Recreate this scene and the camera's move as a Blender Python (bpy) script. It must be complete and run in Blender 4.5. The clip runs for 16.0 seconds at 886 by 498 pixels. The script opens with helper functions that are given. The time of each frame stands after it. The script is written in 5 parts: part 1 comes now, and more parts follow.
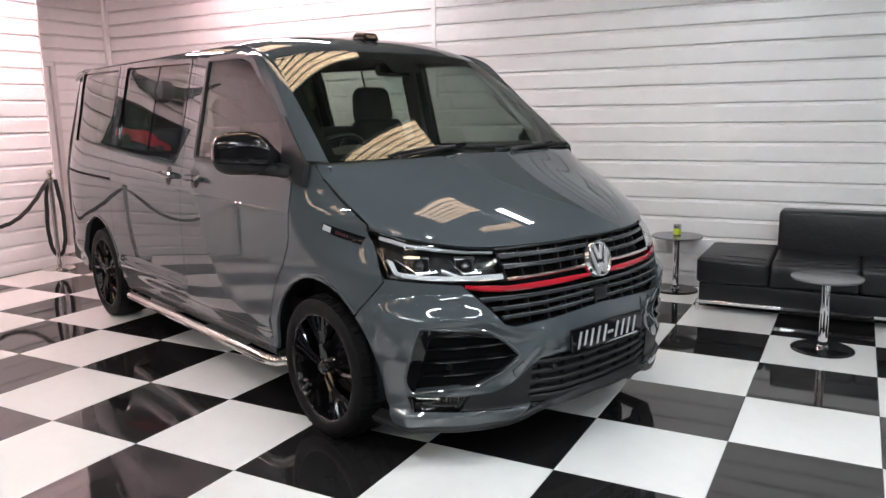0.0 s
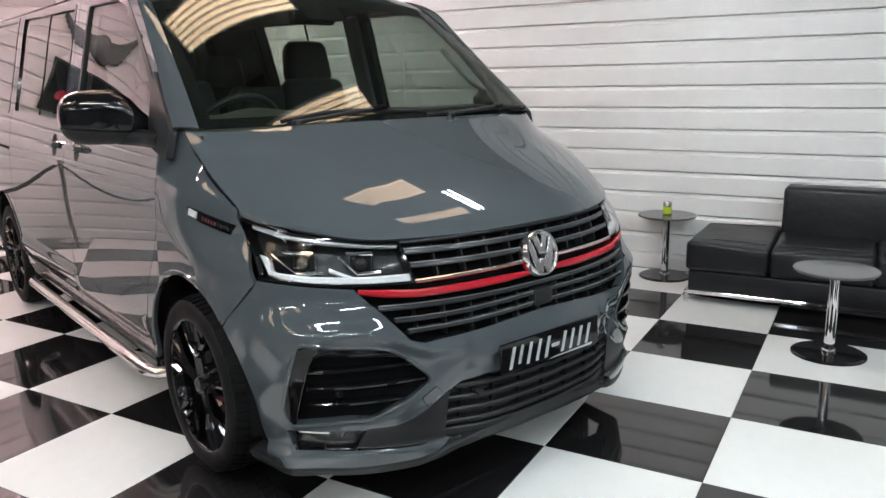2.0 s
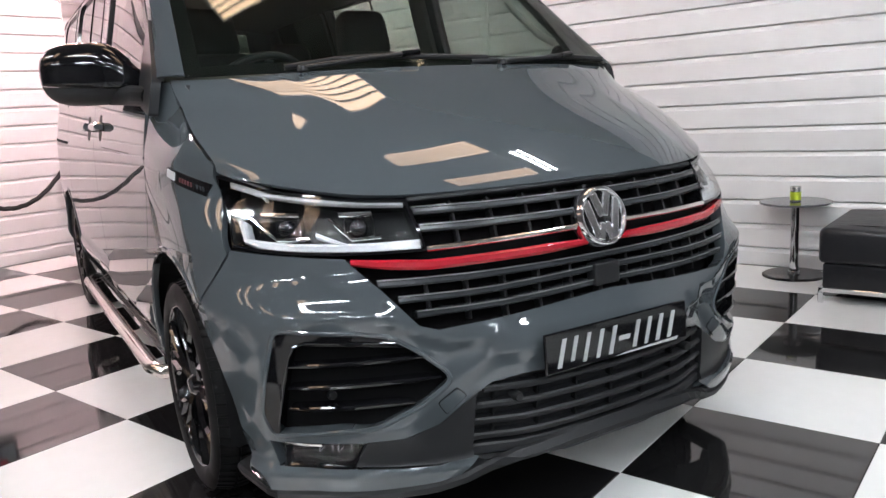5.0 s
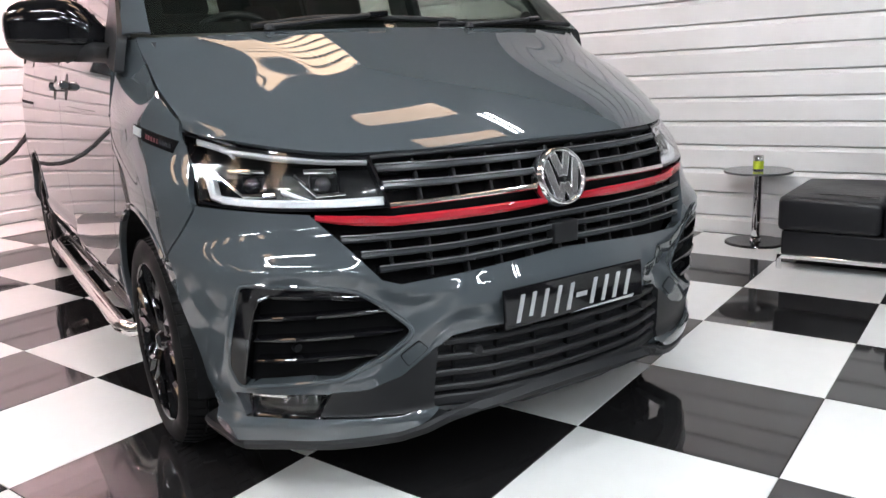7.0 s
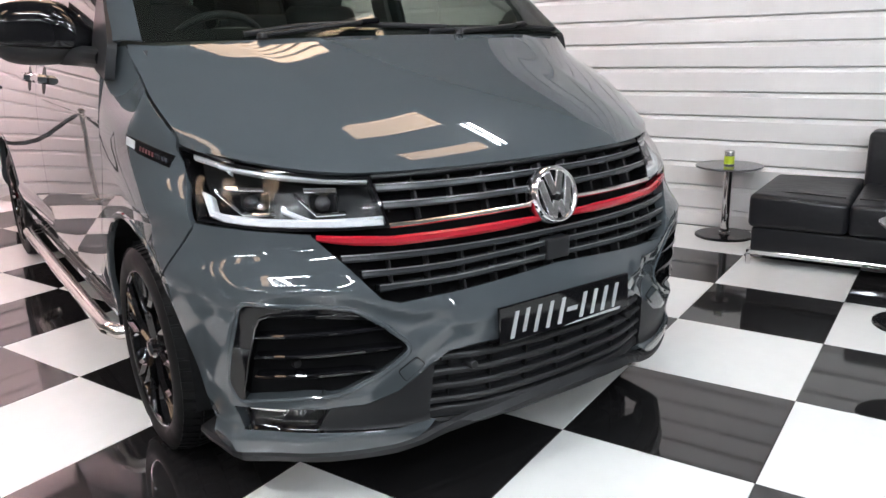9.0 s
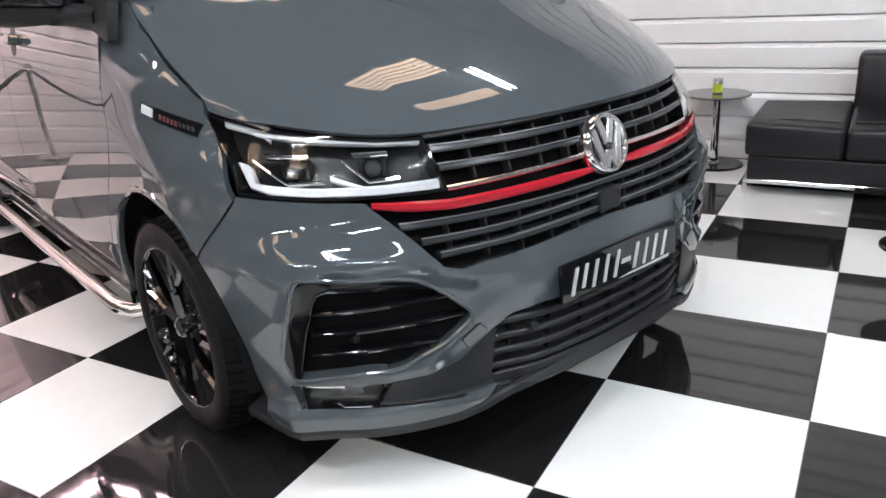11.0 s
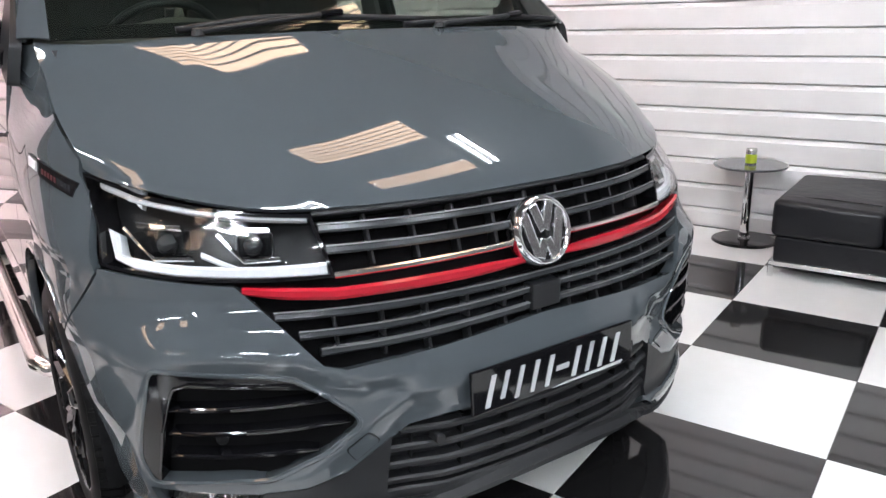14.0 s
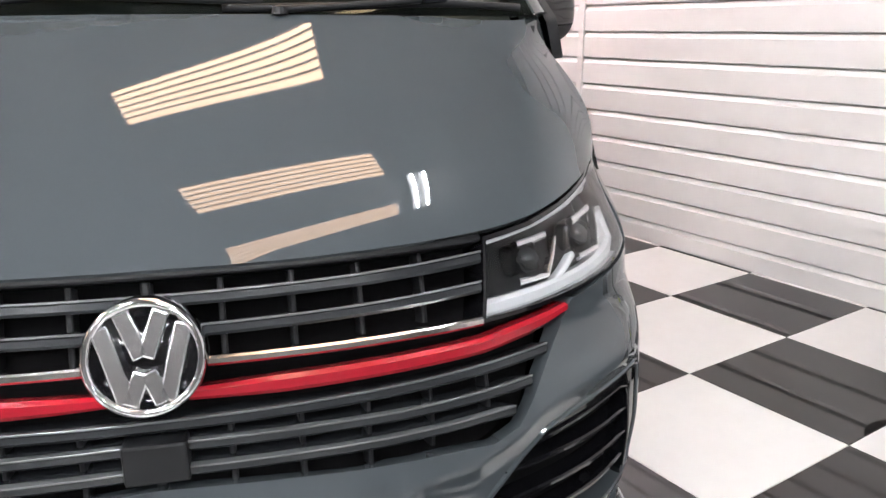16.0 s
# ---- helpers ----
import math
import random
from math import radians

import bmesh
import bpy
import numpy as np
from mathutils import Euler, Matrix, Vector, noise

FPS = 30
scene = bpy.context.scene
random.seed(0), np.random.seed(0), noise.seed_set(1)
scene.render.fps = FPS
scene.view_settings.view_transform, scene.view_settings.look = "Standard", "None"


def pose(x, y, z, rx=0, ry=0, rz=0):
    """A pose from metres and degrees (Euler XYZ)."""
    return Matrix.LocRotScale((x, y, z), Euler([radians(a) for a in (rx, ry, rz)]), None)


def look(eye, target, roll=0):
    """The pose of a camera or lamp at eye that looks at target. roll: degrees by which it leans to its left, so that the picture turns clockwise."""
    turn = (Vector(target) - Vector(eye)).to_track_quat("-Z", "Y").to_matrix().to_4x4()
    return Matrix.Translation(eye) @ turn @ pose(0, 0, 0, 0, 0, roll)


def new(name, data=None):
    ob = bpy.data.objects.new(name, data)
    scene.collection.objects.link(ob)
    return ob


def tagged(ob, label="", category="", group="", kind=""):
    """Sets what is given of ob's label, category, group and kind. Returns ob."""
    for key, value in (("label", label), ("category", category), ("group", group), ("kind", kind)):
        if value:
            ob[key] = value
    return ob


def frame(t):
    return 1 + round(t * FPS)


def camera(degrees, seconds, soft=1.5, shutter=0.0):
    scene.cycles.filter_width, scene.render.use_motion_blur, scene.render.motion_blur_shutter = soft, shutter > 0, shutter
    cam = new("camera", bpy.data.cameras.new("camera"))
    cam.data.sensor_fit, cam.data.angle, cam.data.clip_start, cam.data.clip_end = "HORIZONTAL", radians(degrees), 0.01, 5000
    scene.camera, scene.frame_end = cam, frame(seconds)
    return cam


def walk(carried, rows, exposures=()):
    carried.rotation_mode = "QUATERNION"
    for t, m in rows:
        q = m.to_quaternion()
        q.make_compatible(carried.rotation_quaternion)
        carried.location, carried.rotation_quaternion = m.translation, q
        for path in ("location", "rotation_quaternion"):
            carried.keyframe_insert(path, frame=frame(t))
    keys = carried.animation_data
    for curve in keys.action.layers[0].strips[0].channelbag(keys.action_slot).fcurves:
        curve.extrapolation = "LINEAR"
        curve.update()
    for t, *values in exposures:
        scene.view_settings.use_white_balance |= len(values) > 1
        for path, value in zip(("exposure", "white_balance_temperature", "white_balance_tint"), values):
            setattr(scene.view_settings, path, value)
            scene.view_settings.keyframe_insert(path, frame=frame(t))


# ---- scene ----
cam = camera(60.5, 16.0)
PATH = [
    (0, (3.422, -2.192, 1.473), (2.479, -0.465, 1.116), -1.1),
    (0.5, (3.408, -2.013, 1.441), (2.49, -0.278, 1.058), -0.9),
    (1, (3.344, -1.778, 1.42), (2.437, -0.042, 1.016), -0.6),
    (1.5, (3.346, -1.601, 1.41), (2.428, 0.124, 0.982), -0.7),
    (2, (3.425, -1.379, 1.414), (2.459, 0.317, 0.978), -1.0),
    (2.5, (3.423, -1.208, 1.389), (2.393, 0.456, 0.971), -1.4),
    (3, (3.341, -1.022, 1.384), (2.241, 0.603, 0.999), -2.0),
    (3.5, (3.324, -0.885, 1.37), (2.158, 0.7, 1.016), -2.6),
    (4, (3.356, -0.785, 1.287), (2.132, 0.761, 0.957), -3.1),
    (4.5, (3.356, -0.771, 1.18), (2.115, 0.759, 0.836), -3.4),
    (4.7, (3.359, -0.775, 1.151), (2.117, 0.752, 0.797), -3.4),
    (6.8, (3.436, -0.797, 1.085), (2.236, 0.742, 0.647), -3.0),
    (7, (3.426, -0.807, 1.1), (2.244, 0.744, 0.655), -2.7),
    (7.5, (3.448, -0.798, 1.093), (2.274, 0.761, 0.655), -2.7),
    (8, (3.464, -0.796, 1.097), (2.307, 0.777, 0.666), -2.6),
    (8.5, (3.449, -0.822, 1.154), (2.315, 0.763, 0.707), -2.4),
    (8.7, (3.417, -0.845, 1.2), (2.3, 0.743, 0.722), -1.8),
    (10.8, (3.105, -0.9, 1.289), (2.123, 0.702, 0.6045), -3.75),
    (11, (3.07, -0.909, 1.281), (2.112, 0.7045, 0.5885), -3.85),
    (11.5, (2.896, -0.916, 1.2585), (1.996, 0.721, 0.544), -3.75),
    (12, (2.803, -0.91, 1.253), (1.9255, 0.7405, 0.541), -3.4),
    (12.5, (2.794, -0.9125, 1.259), (1.902, 0.7405, 0.571), -2.85),
    (13, (2.885, -0.8915, 1.2785), (1.9305, 0.7425, 0.631), -2.5),
    (13.5, (3.114, -0.721, 1.317), (2.075, 0.872, 0.697), -2.3),
    (14, (3.234, -0.468, 1.289), (2.12, 1.087, 0.706), -1.4),
    (14.5, (3.275, -0.047, 1.264), (2.049, 1.427, 0.694), -1.7),
    (15, (3.356, 0.228, 1.265), (2.041, 1.62, 0.688), -0.9),
    (15.5, (3.471, 0.521, 1.274), (2.015, 1.77, 0.707), -1.0),
    (16, (3.433, 0.842, 1.238), (1.831, 1.897, 0.671), -0.4),
]
walk(cam, [(t, look(eye, target, roll)) for t, eye, target, roll in PATH],
     [(0, -0.08, 6500, 9), (1, -0.05, 6500, 6), (2, 0.05, 6450, 6), (3.5, 0.12, 6500, 12), (4.5, 0.14, 6450, 11), (7, 0.27, 6450, 10), (11.5, 0.34, 6450, 11), (13, 0.48, 6450, 12), (14.5, 0.50, 6450, 12), (16, 0.68, 6750, 13)])

# ---- light ----
world = bpy.data.worlds.new("world")
scene.world = world
world.use_nodes = True
world.node_tree.nodes["Background"].inputs[0].default_value = (1, 0.97, 0.95, 1)
world.node_tree.nodes["Background"].inputs[1].default_value = 0.05
CEILING = 3.0
WARM, COOL, ROSE = (1.0, 0.70, 0.48), (0.93, 0.99, 1.04), (1.0, 0.68, 0.71)
WARM_POWER, COOL_POWER, ROSE_POWER = 6.0, 192.0, 215.0
# only x 0.68, 1.75, 2.47 at y 1.72 are mirrored; other panels are assumed
PANELS = [(x, y, 0.32) for y in (1.72, -1.4, -4.5) for x in (-2.5, -1.43, -0.38, 0.68, 1.75)] + [(2.47, 1.72, 0.18)]
# first two battens are mirrored in the bonnet; the rest are added, unseen fill light
TWINS = [(2.27, 2.47, 0.60, 0), (2.6, 0.2, 1.0, 25), (6.6, 1.8, 1.1, 0), (7.0, 0.2, 1.5, 90), (1.0, -5.6, 1.5, 0), (4.6, -3.2, 1.5, 0), (5.0, -6.2, 1.5, 0), (2.4, -6.4, 1.5, 90), (6.8, -3.4, 1.5, 90), (-0.6, 2.9, 0.8, 0), (2.3, -1.5, 1.5, 0), (-0.4, -1.3, 1.5, 0), (4.6, -0.9, 1.5, 90), (4.4, 1.0, 1.2, 90)]
# rosy battens are added, unseen lamps that tint the left walls pink
ROSE_FILLS = [(-2.75, 1.9, 1.5, 90), (-2.75, 0.2, 1.5, 90), (-1.9, 3.35, 1.5, 0)]
PLAQUE_AT, PICTURE_AT = (1.33, 2.23), (1.32, 1.76)

# ---- materials ----
def material(name, base, rough=0.5, metal=0.0, coat=0.0, grain=0.06, size=40.0, bump=0.0, wear=0.0, vary=0.0, spec=0.5):
    """Principled paint, plastic, metal or stone with fine grain, broad blotches, relief and a tone that varies from piece to piece."""
    m = bpy.data.materials.new(name)
    m.use_nodes = True
    n, l = m.node_tree.nodes, m.node_tree.links
    p = n["Principled BSDF"]
    p.inputs["Metallic"].default_value = metal
    p.inputs["Coat Weight"].default_value = coat
    p.inputs["Coat Roughness"].default_value = 0.015
    p.inputs["Coat IOR"].default_value = 1.64
    p.inputs["Specular IOR Level"].default_value = spec
    where = n.new("ShaderNodeTexCoord")
    fine, broad = n.new("ShaderNodeTexNoise"), n.new("ShaderNodeTexNoise")
    fine.inputs["Scale"].default_value, fine.inputs["Detail"].default_value = size, 4
    broad.inputs["Scale"].default_value, broad.inputs["Detail"].default_value = size / 14, 3
    l.new(where.outputs["Object"], fine.inputs["Vector"])
    l.new(where.outputs["Object"], broad.inputs["Vector"])
    mixed = n.new("ShaderNodeMath")
    mixed.operation = "ADD"
    l.new(fine.outputs["Fac"], mixed.inputs[0])
    l.new(broad.outputs["Fac"], mixed.inputs[1])
    tone = n.new("ShaderNodeMapRange")
    tone.inputs[1].default_value, tone.inputs[2].default_value = 0.6, 1.4
    tone.inputs[3].default_value, tone.inputs[4].default_value = 1 - grain, 1 + grain
    l.new(mixed.outputs[0], tone.inputs[0])
    value = tone.outputs[0]
    if vary:
        info, piece = n.new("ShaderNodeObjectInfo"), n.new("ShaderNodeMapRange")
        piece.inputs[3].default_value, piece.inputs[4].default_value = 1 - vary, 1 + vary
        l.new(info.outputs["Random"], piece.inputs[0])
        both = n.new("ShaderNodeMath")
        both.operation = "MULTIPLY"
        l.new(value, both.inputs[0])
        l.new(piece.outputs[0], both.inputs[1])
        value = both.outputs[0]
    colour = n.new("ShaderNodeVectorMath")
    colour.operation = "SCALE"
    colour.inputs[0].default_value = base
    l.new(value, colour.inputs["Scale"])
    l.new(colour.outputs["Vector"], p.inputs["Base Color"])
    r = n.new("ShaderNodeMapRange")
    r.inputs[1].default_value, r.inputs[2].default_value = 0.3, 0.7
    r.inputs[3].default_value, r.inputs[4].default_value = max(rough - wear, 0.0), rough + wear
    l.new(broad.outputs["Fac"], r.inputs[0])
    l.new(r.outputs[0], p.inputs["Roughness"])
    if bump:
        b = n.new("ShaderNodeBump")
        b.inputs["Strength"].default_value, b.inputs["Distance"].default_value = 0.5, bump
        l.new(fine.outputs["Fac"], b.inputs["Height"])
        l.new(b.outputs["Normal"], p.inputs["Normal"])
    return m


def clear(name, tint, gloss=1.0, rim=0.9):
    """A thin pane: it lets tinted light through and mirrors at grazing angles."""
    m = bpy.data.materials.new(name)
    m.use_nodes = True
    n, l = m.node_tree.nodes, m.node_tree.links
    n.remove(n["Principled BSDF"])
    through_it, mirror, mix, facing = (n.new("ShaderNodeBsdfTransparent"), n.new("ShaderNodeBsdfGlossy"), n.new("ShaderNodeMixShader"), n.new("ShaderNodeLayerWeight"))
    through_it.inputs[0].default_value = (*tint, 1)
    mirror.inputs["Roughness"].default_value = 0.01
    facing.inputs[0].default_value = 0.5
    steep, share = n.new("ShaderNodeMath"), n.new("ShaderNodeMapRange")
    steep.operation, steep.inputs[1].default_value = "POWER", 3.8
    share.inputs[3].default_value, share.inputs[4].default_value = 0.036 * gloss, rim
    l.new(facing.outputs["Facing"], steep.inputs[0])
    l.new(steep.outputs[0], share.inputs[0])
    l.new(share.outputs[0], mix.inputs[0])
    l.new(through_it.outputs[0], mix.inputs[1])
    l.new(mirror.outputs[0], mix.inputs[2])
    l.new(mix.outputs[0], n["Material Output"].inputs[0])
    return m


def glow(name, colour, power):
    m = bpy.data.materials.new(name)
    m.use_nodes = True
    n, l = m.node_tree.nodes, m.node_tree.links
    n.remove(n["Principled BSDF"])
    e = n.new("ShaderNodeEmission")
    e.inputs[0].default_value, e.inputs[1].default_value = (*colour, 1), power
    l.new(e.outputs[0], n["Material Output"].inputs[0])
    return m


GREY = material("grey_paint", (0.055, 0.0645, 0.071), 0.6, coat=1.0, grain=0.015, size=300, spec=0.0)
GLOSS_BLACK = material("gloss_black", (0.005, 0.005, 0.006), 0.05, grain=0.05, size=60)
RIM_BLACK = material("rim_black", (0.005, 0.005, 0.006), 0.07, spec=0.5, grain=0.05, size=60)
FRAME_BLACK = material("frame_black", (0.004, 0.004, 0.005), 0.08, spec=0.3, grain=0.05, size=60)
DASH = material("dash_skin", (0.030, 0.031, 0.028), 0.8, grain=0.12, size=200, bump=0.0006)
PLASTIC = material("black_plastic", (0.012, 0.0125, 0.014), 0.45, spec=0.27, grain=0.12, size=400, bump=0.0004)
SLAT = material("slat_plastic", (0.024, 0.026, 0.029), 0.22, spec=0.45, grain=0.08, size=200)
# paler grey that paints a highlight on the slats' top edges
HIGHLIGHT_GREY = material("slat_highlight", (0.16, 0.165, 0.17), 0.25, metal=0.4, grain=0.05, size=200)
DARK = material("dark_lining", (0.004, 0.004, 0.0045), 0.85, grain=0.2, size=60, spec=0.12)
BEZEL = material("lamp_bezel", (0.007, 0.0072, 0.008), 0.30, spec=0.25, grain=0.05, size=60)
RUBBER = material("tyre_rubber", (0.0045, 0.0045, 0.005), 0.6, spec=0.16, grain=0.15, size=120, bump=0.0006, wear=0.1)
CHROME = material("chrome", (0.80, 0.80, 0.81), 0.06, metal=1.0, grain=0.02, size=80, wear=0.02)
SATIN = material("satin_chrome", (0.84, 0.84, 0.85), 0.2, metal=1.0, grain=0.03, size=80, wear=0.02)
IRON = material("brake_iron", (0.05, 0.048, 0.046), 0.45, metal=0.8, grain=0.1, size=60)
# for unseen closing walls; the dark colour stands for the dim room beyond
DARK_WALL = material("dark_wall", (0.09, 0.085, 0.083), 0.6, grain=0.08, size=6)
STEEL = material("brushed_steel", (0.72, 0.70, 0.67), 0.16, metal=1.0, grain=0.05, size=120, wear=0.05)
SILVER = material("silver_letter", (0.46, 0.47, 0.48), 0.3, metal=0.3, grain=0.03, size=100)
RED = material("red_trim", (0.31, 0.008, 0.018), 0.22, coat=0.35, grain=0.03, size=120)
BADGE_RED = material("badge_red", (0.08, 0.014, 0.018), 0.4, grain=0.05, size=80)
LED = material("lamp_white", (0.56, 0.57, 0.58), 0.22, grain=0.10, size=60, coat=0.4)
SEAT_CLOTH = material("seat_cloth", (0.011, 0.011, 0.012), 0.85, grain=0.2, size=180, bump=0.001)
HEADLINING = material("headlining", (0.028, 0.028, 0.028), 0.9, grain=0.08, size=160)
TRIM_GREY = material("cab_trim", (0.16, 0.16, 0.155), 0.7, grain=0.05, size=120)
LEATHER = material("black_leather", (0.009, 0.009, 0.0115), 0.40, grain=0.15, size=16, bump=0.010, wear=0.08, spec=0.4)
BOARD = material("wall_board", (0.77, 0.755, 0.75), 0.34, grain=0.035, size=9, bump=0.0006, wear=0.06, vary=0.025)
TRIM = material("white_trim", (0.80, 0.78, 0.77), 0.35, grain=0.03, size=20)
WHITE_TILE = material("white_tile", (0.80, 0.80, 0.785), 0.045, grain=0.03, size=14, wear=0.02, vary=0.03)
BLACK_TILE = material("black_tile", (0.013, 0.0125, 0.013), 0.055, grain=0.25, size=20, wear=0.03, vary=0.12, spec=0.68)
GROUT = material("grout", (0.10, 0.095, 0.09), 0.9, grain=0.2, size=60)
JAMB = material("jamb_grey", (0.62, 0.60, 0.59), 0.5, grain=0.06, size=40)
# ceiling colour kept dark so that bonnet and glass mirror it dark
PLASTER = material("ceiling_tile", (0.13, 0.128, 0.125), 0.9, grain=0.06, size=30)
ROPE = material("black_rope", (0.012, 0.012, 0.013), 0.8, grain=0.3, size=160, bump=0.002)
TABLE_BLACK = material("black_glass", (0.012, 0.012, 0.013), 0.06, grain=0.1, size=30)
TABLE_TOP = material("smoked_glass", (0.10, 0.10, 0.105), 0.1, grain=0.06, size=20)
TIN = material("tin", (0.55, 0.55, 0.53), 0.25, metal=0.8, grain=0.1, size=60)
LIME = material("lime_label", (0.45, 0.55, 0.03), 0.45, grain=0.08, size=80)
WOOD = material("pale_wood", (0.42, 0.25, 0.13), 0.5, grain=0.2, size=25)
PLAQUE = material("dark_bronze", (0.09, 0.10, 0.10), 0.4, metal=0.6, grain=0.2, size=60)
PICTURE_BLACK = material("picture_black", (0.006, 0.006, 0.008), 0.15, grain=0.2, size=20)
PICTURE_RED = material("picture_red", (0.26, 0.008, 0.02), 0.2, grain=0.15, size=14)
WINDSCREEN = clear("windscreen_glass", (0.86, 0.91, 0.87), 1.3, 0.95)
PRIVACY = clear("tinted_glass", (0.33, 0.41, 0.37), 2.0)
DOOR_GLASS = clear("door_glass", (0.34, 0.40, 0.37), 2.0)
LENS = clear("lamp_cover", (0.96, 0.97, 0.98), 0.8)
LAMP_BODY = material("lamp_grey", (0.10, 0.10, 0.10), 0.5, grain=0.05, size=40)
ROSE_FILL = glow("rose_fill", ROSE, ROSE_POWER)
WARM_TUBE, COOL_TUBE = glow("warm_tube", WARM, WARM_POWER), glow("cool_tube", COOL, COOL_POWER)
# ---- building tools ----
from mathutils.geometry import delaunay_2d_cdt


def part(name, shape, mat, parent=None, label="", smooth=False, normals=None):
    """Links a bmesh, or (verts, faces), as one mesh object under a thing or a part."""
    me = bpy.data.meshes.new(name)
    if isinstance(shape, tuple):
        me.from_pydata([tuple(map(float, v)) for v in shape[0]], [], [tuple(map(int, f)) for f in shape[1]])
    else:
        shape.to_mesh(me)
        shape.free()
    me.materials.append(mat)
    if smooth:
        me.shade_smooth()
    if normals is not None:
        me.normals_split_custom_set_from_vertices([tuple(map(float, v)) for v in normals])
    ob = new(name, me)
    ob.parent = parent
    return tagged(ob, label) if label else ob


def thing(name, m, label, category, group="", kind=""):
    ob = new(name)
    ob.matrix_basis = m
    return tagged(ob, label, category, group, kind)


def block(x0, x1, y0, y1, z0, z1, bevel=0.0, seg=2):
    bm = bmesh.new()
    bmesh.ops.create_cube(bm, size=1)
    for v in bm.verts:
        v.co = Vector((x1 if v.co.x > 0 else x0, y1 if v.co.y > 0 else y0, z1 if v.co.z > 0 else z0))
    if bevel:
        bmesh.ops.bevel(bm, geom=bm.edges[:], offset=bevel, segments=seg, profile=0.5, affect="EDGES")
    return bm


def lathe(profile, n=32, axis="z", at=(0, 0, 0)):
    """Turns a profile of (radius, height) round an axis."""
    verts, faces, k = [], [], len(profile)
    for i in range(n):
        a = 2 * math.pi * i / n
        for r, h in profile:
            p = (r * math.cos(a), r * math.sin(a), h)
            p = p if axis == "z" else ((h, p[0], p[1]) if axis == "x" else (p[0], h, p[1]))
            verts.append((p[0] + at[0], p[1] + at[1], p[2] + at[2]))
    for i in range(n):
        for j in range(k - 1):
            a, b = i * k + j, ((i + 1) % n) * k + j
            faces.append((a, b, b + 1, a + 1) if axis != "y" else (a, a + 1, b + 1, b))
    return verts, faces


def tube(points, radius, n=10, closed=False, flat=1.0, twist=0.0):
    """A round bar along points; flat squeezes it upright."""
    pts = [Vector(p) for p in points]
    verts, faces, m = [], [], len(pts)
    for i, p in enumerate(pts):
        ahead = (pts[(i + 1) % m] - pts[i - 1]) if closed else (pts[min(i + 1, m - 1)] - pts[max(i - 1, 0)])
        ahead.normalize()
        side = ahead.cross(Vector((0, 0, 1)) if abs(ahead.z) < 0.95 else Vector((0, 1, 0))).normalized()
        up = side.cross(ahead)
        for j in range(n):
            a = 2 * math.pi * j / n
            r = radius * (1 + twist * math.sin(3 * a + i * 1.1))
            verts.append(p + side * r * math.cos(a) + up * r * flat * math.sin(a))
    for i in range(m if closed else m - 1):
        for j in range(n):
            a, b = i * n + j, ((i + 1) % m) * n + j
            c, d = ((i + 1) % m) * n + (j + 1) % n, i * n + (j + 1) % n
            faces.append((a, d, c, b))
    if not closed:
        faces += [tuple(range(n)), tuple((m - 1) * n + j for j in reversed(range(n)))]
    return verts, faces


def sheet(f, nu, nv, thick=0.0, down=None):
    """A grid of f(u, v), u and v from 0 to 1, with a second layer thick metres along -normal."""
    P = np.array([[f(i / nu, j / nv) for j in range(nv + 1)] for i in range(nu + 1)], float)
    du, dv = np.gradient(P, axis=0), np.gradient(P, axis=1)
    N = np.cross(du, dv)
    N /= np.linalg.norm(N, axis=2, keepdims=True) + 1e-12
    w = nv + 1
    verts, normals = list(P.reshape(-1, 3)), list(N.reshape(-1, 3))
    faces = [(i * w + j, (i + 1) * w + j, (i + 1) * w + j + 1, i * w + j + 1) for i in range(nu) for j in range(nv)]
    if thick:
        k = len(verts)
        verts += list((P - N * thick).reshape(-1, 3))
        normals += list(-N.reshape(-1, 3))
        faces += [tuple(k + q for q in reversed(face)) for face in faces]
        ring = [i * w for i in range(nu + 1)] + [nu * w + j for j in range(1, w)] + [i * w + nv for i in range(nu - 1, -1, -1)] + [j for j in range(nv - 1, 0, -1)]
        e = len(verts)
        for q in ring:
            verts += [verts[q], verts[q + k]]
            normals += [(0, 0, 0), (0, 0, 0)]
        r = len(ring)
        faces += [(e + 2 * i, e + 2 * i + 1, e + 2 * ((i + 1) % r) + 1, e + 2 * ((i + 1) % r)) for i in range(r)]
    return verts, faces, normals


def dense(loop, step):
    out = []
    for i, p in enumerate(loop):
        q = loop[(i + 1) % len(loop)]
        k = max(1, int(math.ceil(math.dist(p, q) / step)))
        out += [(p[0] + (q[0] - p[0]) * t / k, p[1] + (q[1] - p[1]) * t / k) for t in range(k)]
    return out


def inside(P, loop):
    """Which of the points P lie inside a loop."""
    x, y, hit = P[:, 0], P[:, 1], np.zeros(len(P), bool)
    for (ax, ay), (bx, by) in zip(loop, loop[1:] + loop[:1]):
        if ay != by:
            hit ^= ((ay > y) != (by > y)) & (x < (bx - ax) * (y - ay) / (by - ay) + ax)
    return hit


